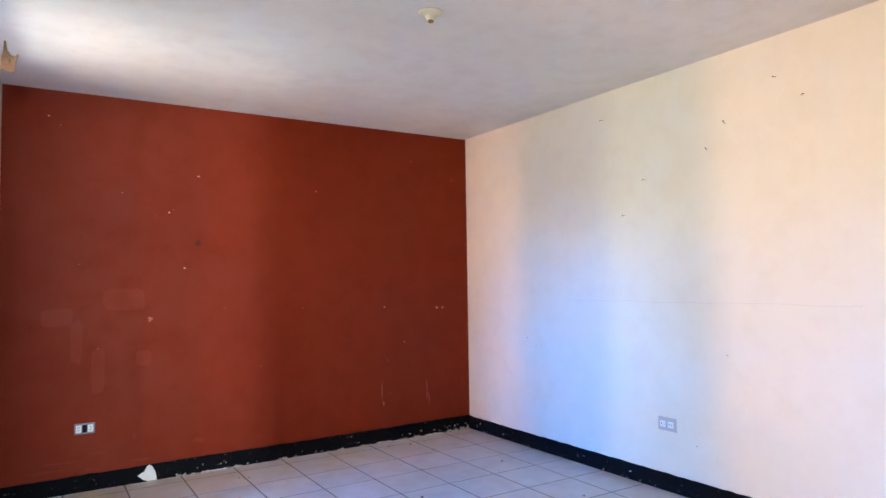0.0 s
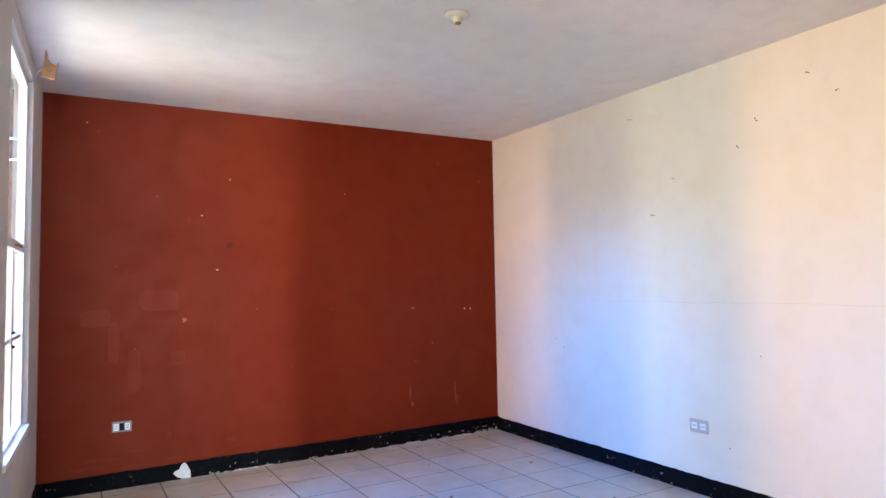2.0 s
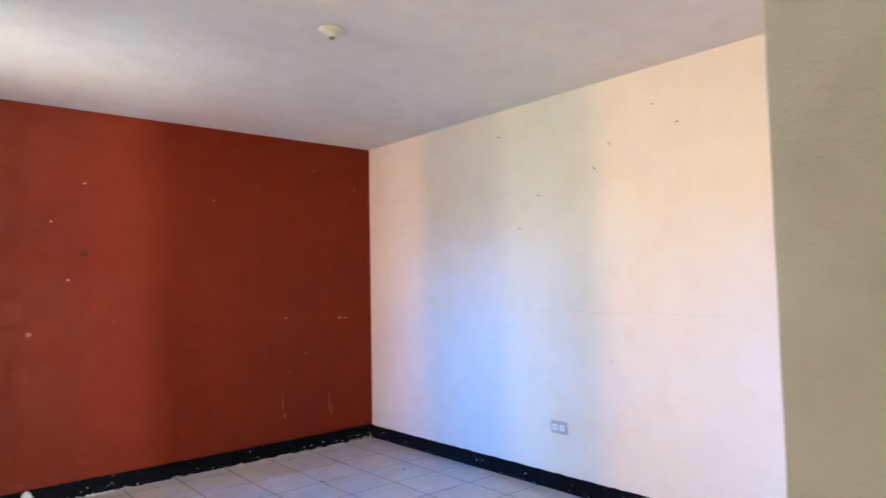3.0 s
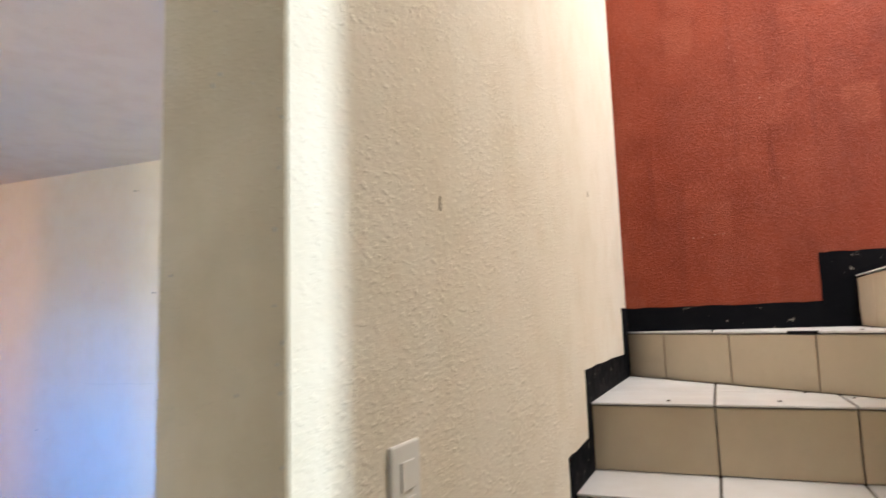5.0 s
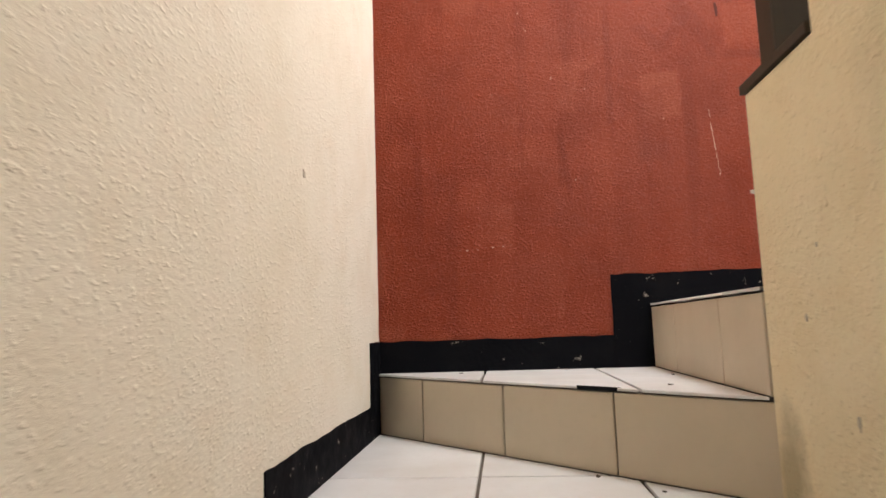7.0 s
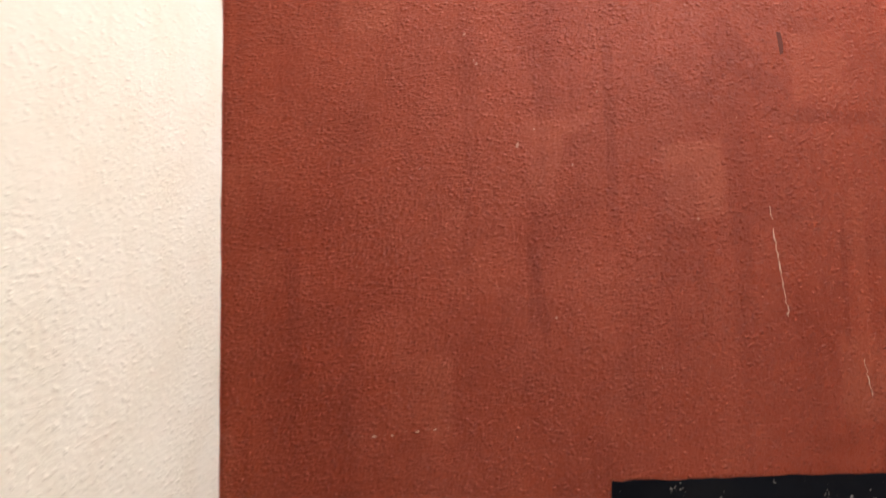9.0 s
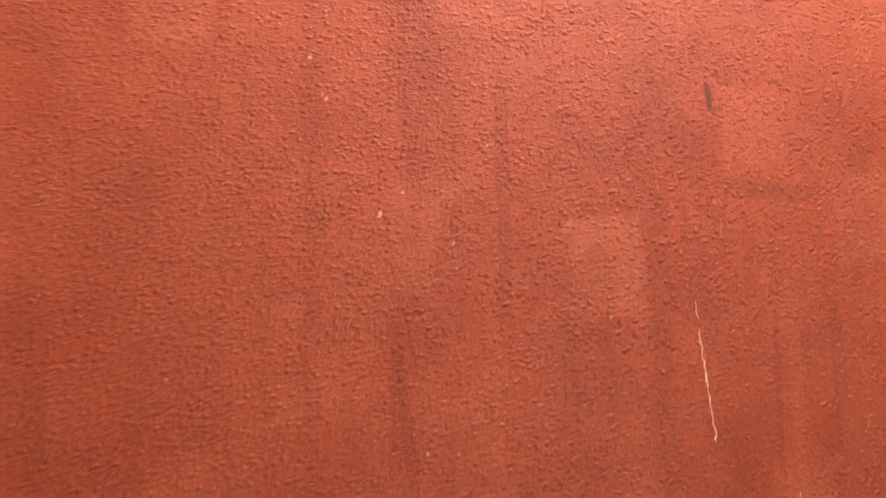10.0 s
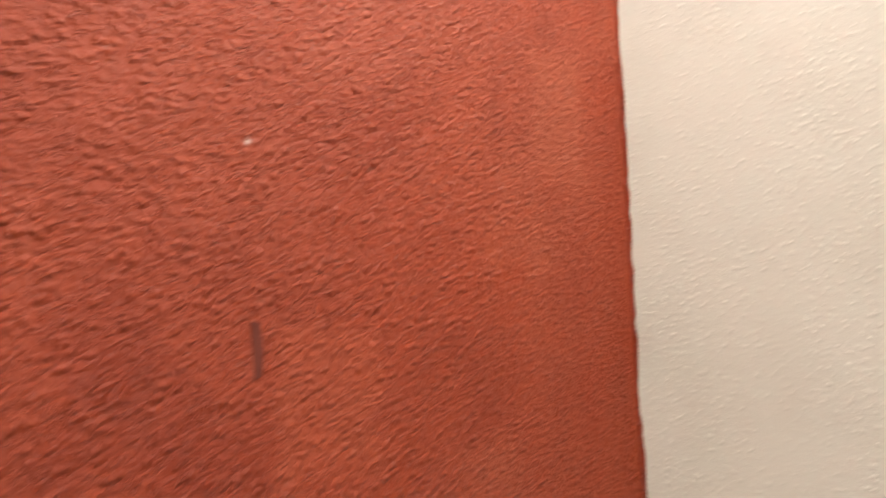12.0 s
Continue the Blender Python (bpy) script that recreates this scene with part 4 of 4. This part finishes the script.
pts = [(cream_x(3.95 - k * 0.12) - 0.0012, 3.95 - k * 0.12, 1.175 + rng.uniform(-0.004, 0.004)) for k in range(18)]
tube(bm, pts, 0.0017, 4)
part("plaster_seam", bm, SEAM, bpy.data.objects["wall_cream"], "thin greyish plaster seam")

# scratches and specks on the stairwell's red wall
F = (X_STAIR, -1)
for a0, z0, a1, z1, w, n in ((-0.671, 2.15, -0.687, 1.985, 0.0011, 30), (-0.816, 1.905, -0.824, 1.84, 0.0009, 12), (-0.668, 2.19, -0.671, 2.165, 0.0007, 5)):
    bm = bmesh.new()
    pts = [(X_STAIR - 0.0002, a0 + (a1 - a0) * k / n + rng.gauss(0, 0.0009), z0 + (z1 - z0) * k / n) for k in range(n + 1)]
    tube(bm, pts, [w * rng.uniform(0.15, 1.3) for p in pts], 5)
    part("scratch", bm, SCRATCH, stair_red, "pale vertical scratch")
bm = bmesh.new()
prism(bm, [(X_STAIR, -0.708, 2.527), (X_STAIR, -0.716, 2.526), (X_STAIR, -0.7195, 2.505), (X_STAIR, -0.7185, 2.484), (X_STAIR, -0.712, 2.481), (X_STAIR, -0.7105, 2.502)], (-0.0004, 0, 0))
part("stain", bm, DIRT, stair_red, "short dark vertical smear")
for a, z, r in ((-0.204, 2.32, 0.009), (-0.133, 2.48, 0.006), (-0.128, 2.487, 0.004), (-0.112, 2.54, 0.006), (-0.237, 2.35, 0.004), (-0.306, 2.28, 0.004),
                (-0.535, 2.17, 0.005), (-0.262, 1.995, 0.005), (-0.36, 2.42, 0.003), (-0.02, 2.28, 0.003), (0.1, 2.1, 0.003), (-0.45, 1.9, 0.003), (-0.62, 2.36, 0.003)):
    part("paint_chip", blot('x', F, a, z, r * 0.38, r * 0.6, 0.6, 9, 0.0005), CHIP, stair_red, "small pale paint chip")
for k in range(9):
    part("paint_chip", blot('x', F, 0.09 - k * 0.018 + rng.uniform(-0.008, 0.008), 1.792 + rng.uniform(-0.003, 0.003) + k * 0.0015, rng.uniform(0.002, 0.006), 0.0015, 0.5, 7, 0.0006), SCRATCH if k % 2 else PALE_RED, stair_red)
for k in range(7):
    part("paint_chip", blot('x', F, 0.06 - k * 0.016 + rng.uniform(-0.007, 0.007), 1.868 + rng.uniform(-0.003, 0.003), rng.uniform(0.002, 0.005), 0.0012, 0.5, 7, 0.0006), PALE_RED, stair_red)

# pale flecks on the rough end of the partition, thickest along its stair edge
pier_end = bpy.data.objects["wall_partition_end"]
for k in range(34):
    y = Y_STAIR + 0.004 + (abs(rng.gauss(0, 0.006)) if k % 3 else rng.uniform(0.01, 0.13))
    r = rng.uniform(0.0006, 0.0016)
    part("plaster_fleck", blot('x', (X_PIER - 0.003, -1), y, rng.uniform(0.95, 2.0), r, r * rng.uniform(0.7, 2.2), 0.5, 7, 0.0015), OLD_PLASTER, pier_end)

# marks on the stucco walls
part("stain", blot('y', (Y_STAIR, -1), 1.42, 1.648, 0.003, 0.009, 0.4), GREY_DIRT, stair_left, "small grey smear")
part("stain", blot('y', (Y_STAIR, -1), 2.577, 1.871, 0.006, 0.008, 0.4), GREY_DIRT, stair_left, "small grey smear")
for a, z, ra, rz in ((2.24, 1.43, 0.003, 0.009), (2.05, 1.3, 0.002, 0.008), (2.35, 1.56, 0.003, 0.005), (2.3, 1.66, 0.002, 0.004)):
    part("stain", blot('y', (Y_IN, 1), a, z, ra, rz, 0.4), GREY_DIRT, inner_wall, "grey smear")

# ---- crumbs on the floor and stairs ----


def crumbs(name, spots, size, mat, label):
    bm = bmesh.new()
    for px, py, pz in spots:
        r = size * rng.uniform(0.5, 1.4)
        n = rng.randint(5, 7)
        w0 = rng.uniform(0, 6)
        pz += floor_z(px) if pz == 0 else 0
        prism_pts = [(px + r * rng.uniform(0.6, 1.2) * math.cos(w0 + 2 * math.pi * k / n), py + r * rng.uniform(0.4, 1.0) * math.sin(w0 + 2 * math.pi * k / n), pz) for k in range(n)]
        a = [bm.verts.new(p) for p in prism_pts]
        b = [bm.verts.new((p[0], p[1], p[2] + r * rng.uniform(0.2, 0.5))) for p in prism_pts]
        bm.faces.new(b)
        for k in range(n):
            bm.faces.new((a[k], a[(k + 1) % n], b[(k + 1) % n], b[k]))
    bmesh.ops.recalc_face_normals(bm, faces=bm.faces)
    return tagged(part(name, bm, mat), label, "debris", kind="stuff")


crumbs("plaster_crumbs", [(rng.uniform(0.3, 3.55), Y_RED - 0.008 - abs(rng.gauss(0, 0.02)), 0.0) for k in range(120)], 0.006, FLAKE, "pale plaster crumbs along the baseboard")
crumbs("dark_crumbs", [(2.55, 4.55, 0), (2.62, 4.35, 0), (2.95, 4.75, 0), (1.5, 4.9, 0), (1.53, 4.88, 0), (1.47, 4.91, 0), (3.2, 3.3, 0), (2.7, 5.05, 0), (3.0, 5.0, 0)]
       + [(rng.uniform(0.4, 3.4), rng.uniform(2.5, 5.1), 0) for k in range(14)], 0.009, CRUMB, "dark crumbs of dirt on the tiles")
crumbs("stair_crumbs", [(2.5, -0.12, Z_A), (2.48, 0.15, Z_A), (2.72, -0.2, Z_A), (2.6, -0.3, Z_A), (3.0, -0.43, Z_B), (2.75, -0.36, Z_B), (3.22, 0.1, Z_B), (3.25, -0.2, Z_B)],
       0.006, CRUMB, "dark crumbs of dirt on the treads")

# uneven paint lines in the stairwell's corners
def paint_line(name, mat, axis, face, side, a, width, z0, z1, wall, label):
    ring = [(a, z0), (a, z1)] + [(p, q) for p, q in edge_run((a + width, z1), (a + width, z0), 0.012, 0.0011)]
    bm = bmesh.new()
    lift = 0.0007 * side
    if axis == 'x':
        prism(bm, [(face, p, q) for p, q in ring], (lift, 0, 0))
    else:
        prism(bm, [(p, face, q) for p, q in ring], (0, lift, 0))
    return part(name, bm, mat, wall, label)


outer_wall = bpy.data.objects["wall_stair_outer"]
paint_line("paint_edge", RED_STUCCO, 'y', Y_OUT, 1, X_STAIR, -0.006, Z_D, 3.4, outer_wall, "uneven red paint edge")
paint_line("paint_edge", RED_STUCCO, 'y', Y_STAIR, -1, X_STAIR, -0.005, Z_B + 0.1, 3.4, stair_left, "uneven red paint edge")
paint_line("paint_edge", RED_ROOM, 'y', Y_RED - 0.0, -1, X_CREAM, 0.004, 0.1, Z_CEIL, red_wall, "uneven red paint edge")
# broken edge of the winder's nosing: a dark sliver in place of its shaded hollow
d = Vector((B_L[0] - N1[0], B_L[1] - N1[1], 0)).normalized()
p0 = Vector((N1[0], N1[1], Z_B - 0.0065)) + d * 0.285
n0 = Vector((-d.y, d.x, 0))
bm = bmesh.new()
prism(bm, [p0 - n0 * 0.004, p0 + d * 0.012 + n0 * 0.0025, p0 + d * 0.07 + n0 * 0.003, p0 + d * 0.105 + n0 * 0.0015, p0 + d * 0.11 - n0 * 0.004], (0, 0, 0.0075))
part("broken_edge", bm, DARK_HOLE, stairs, "dark broken nosing edge")
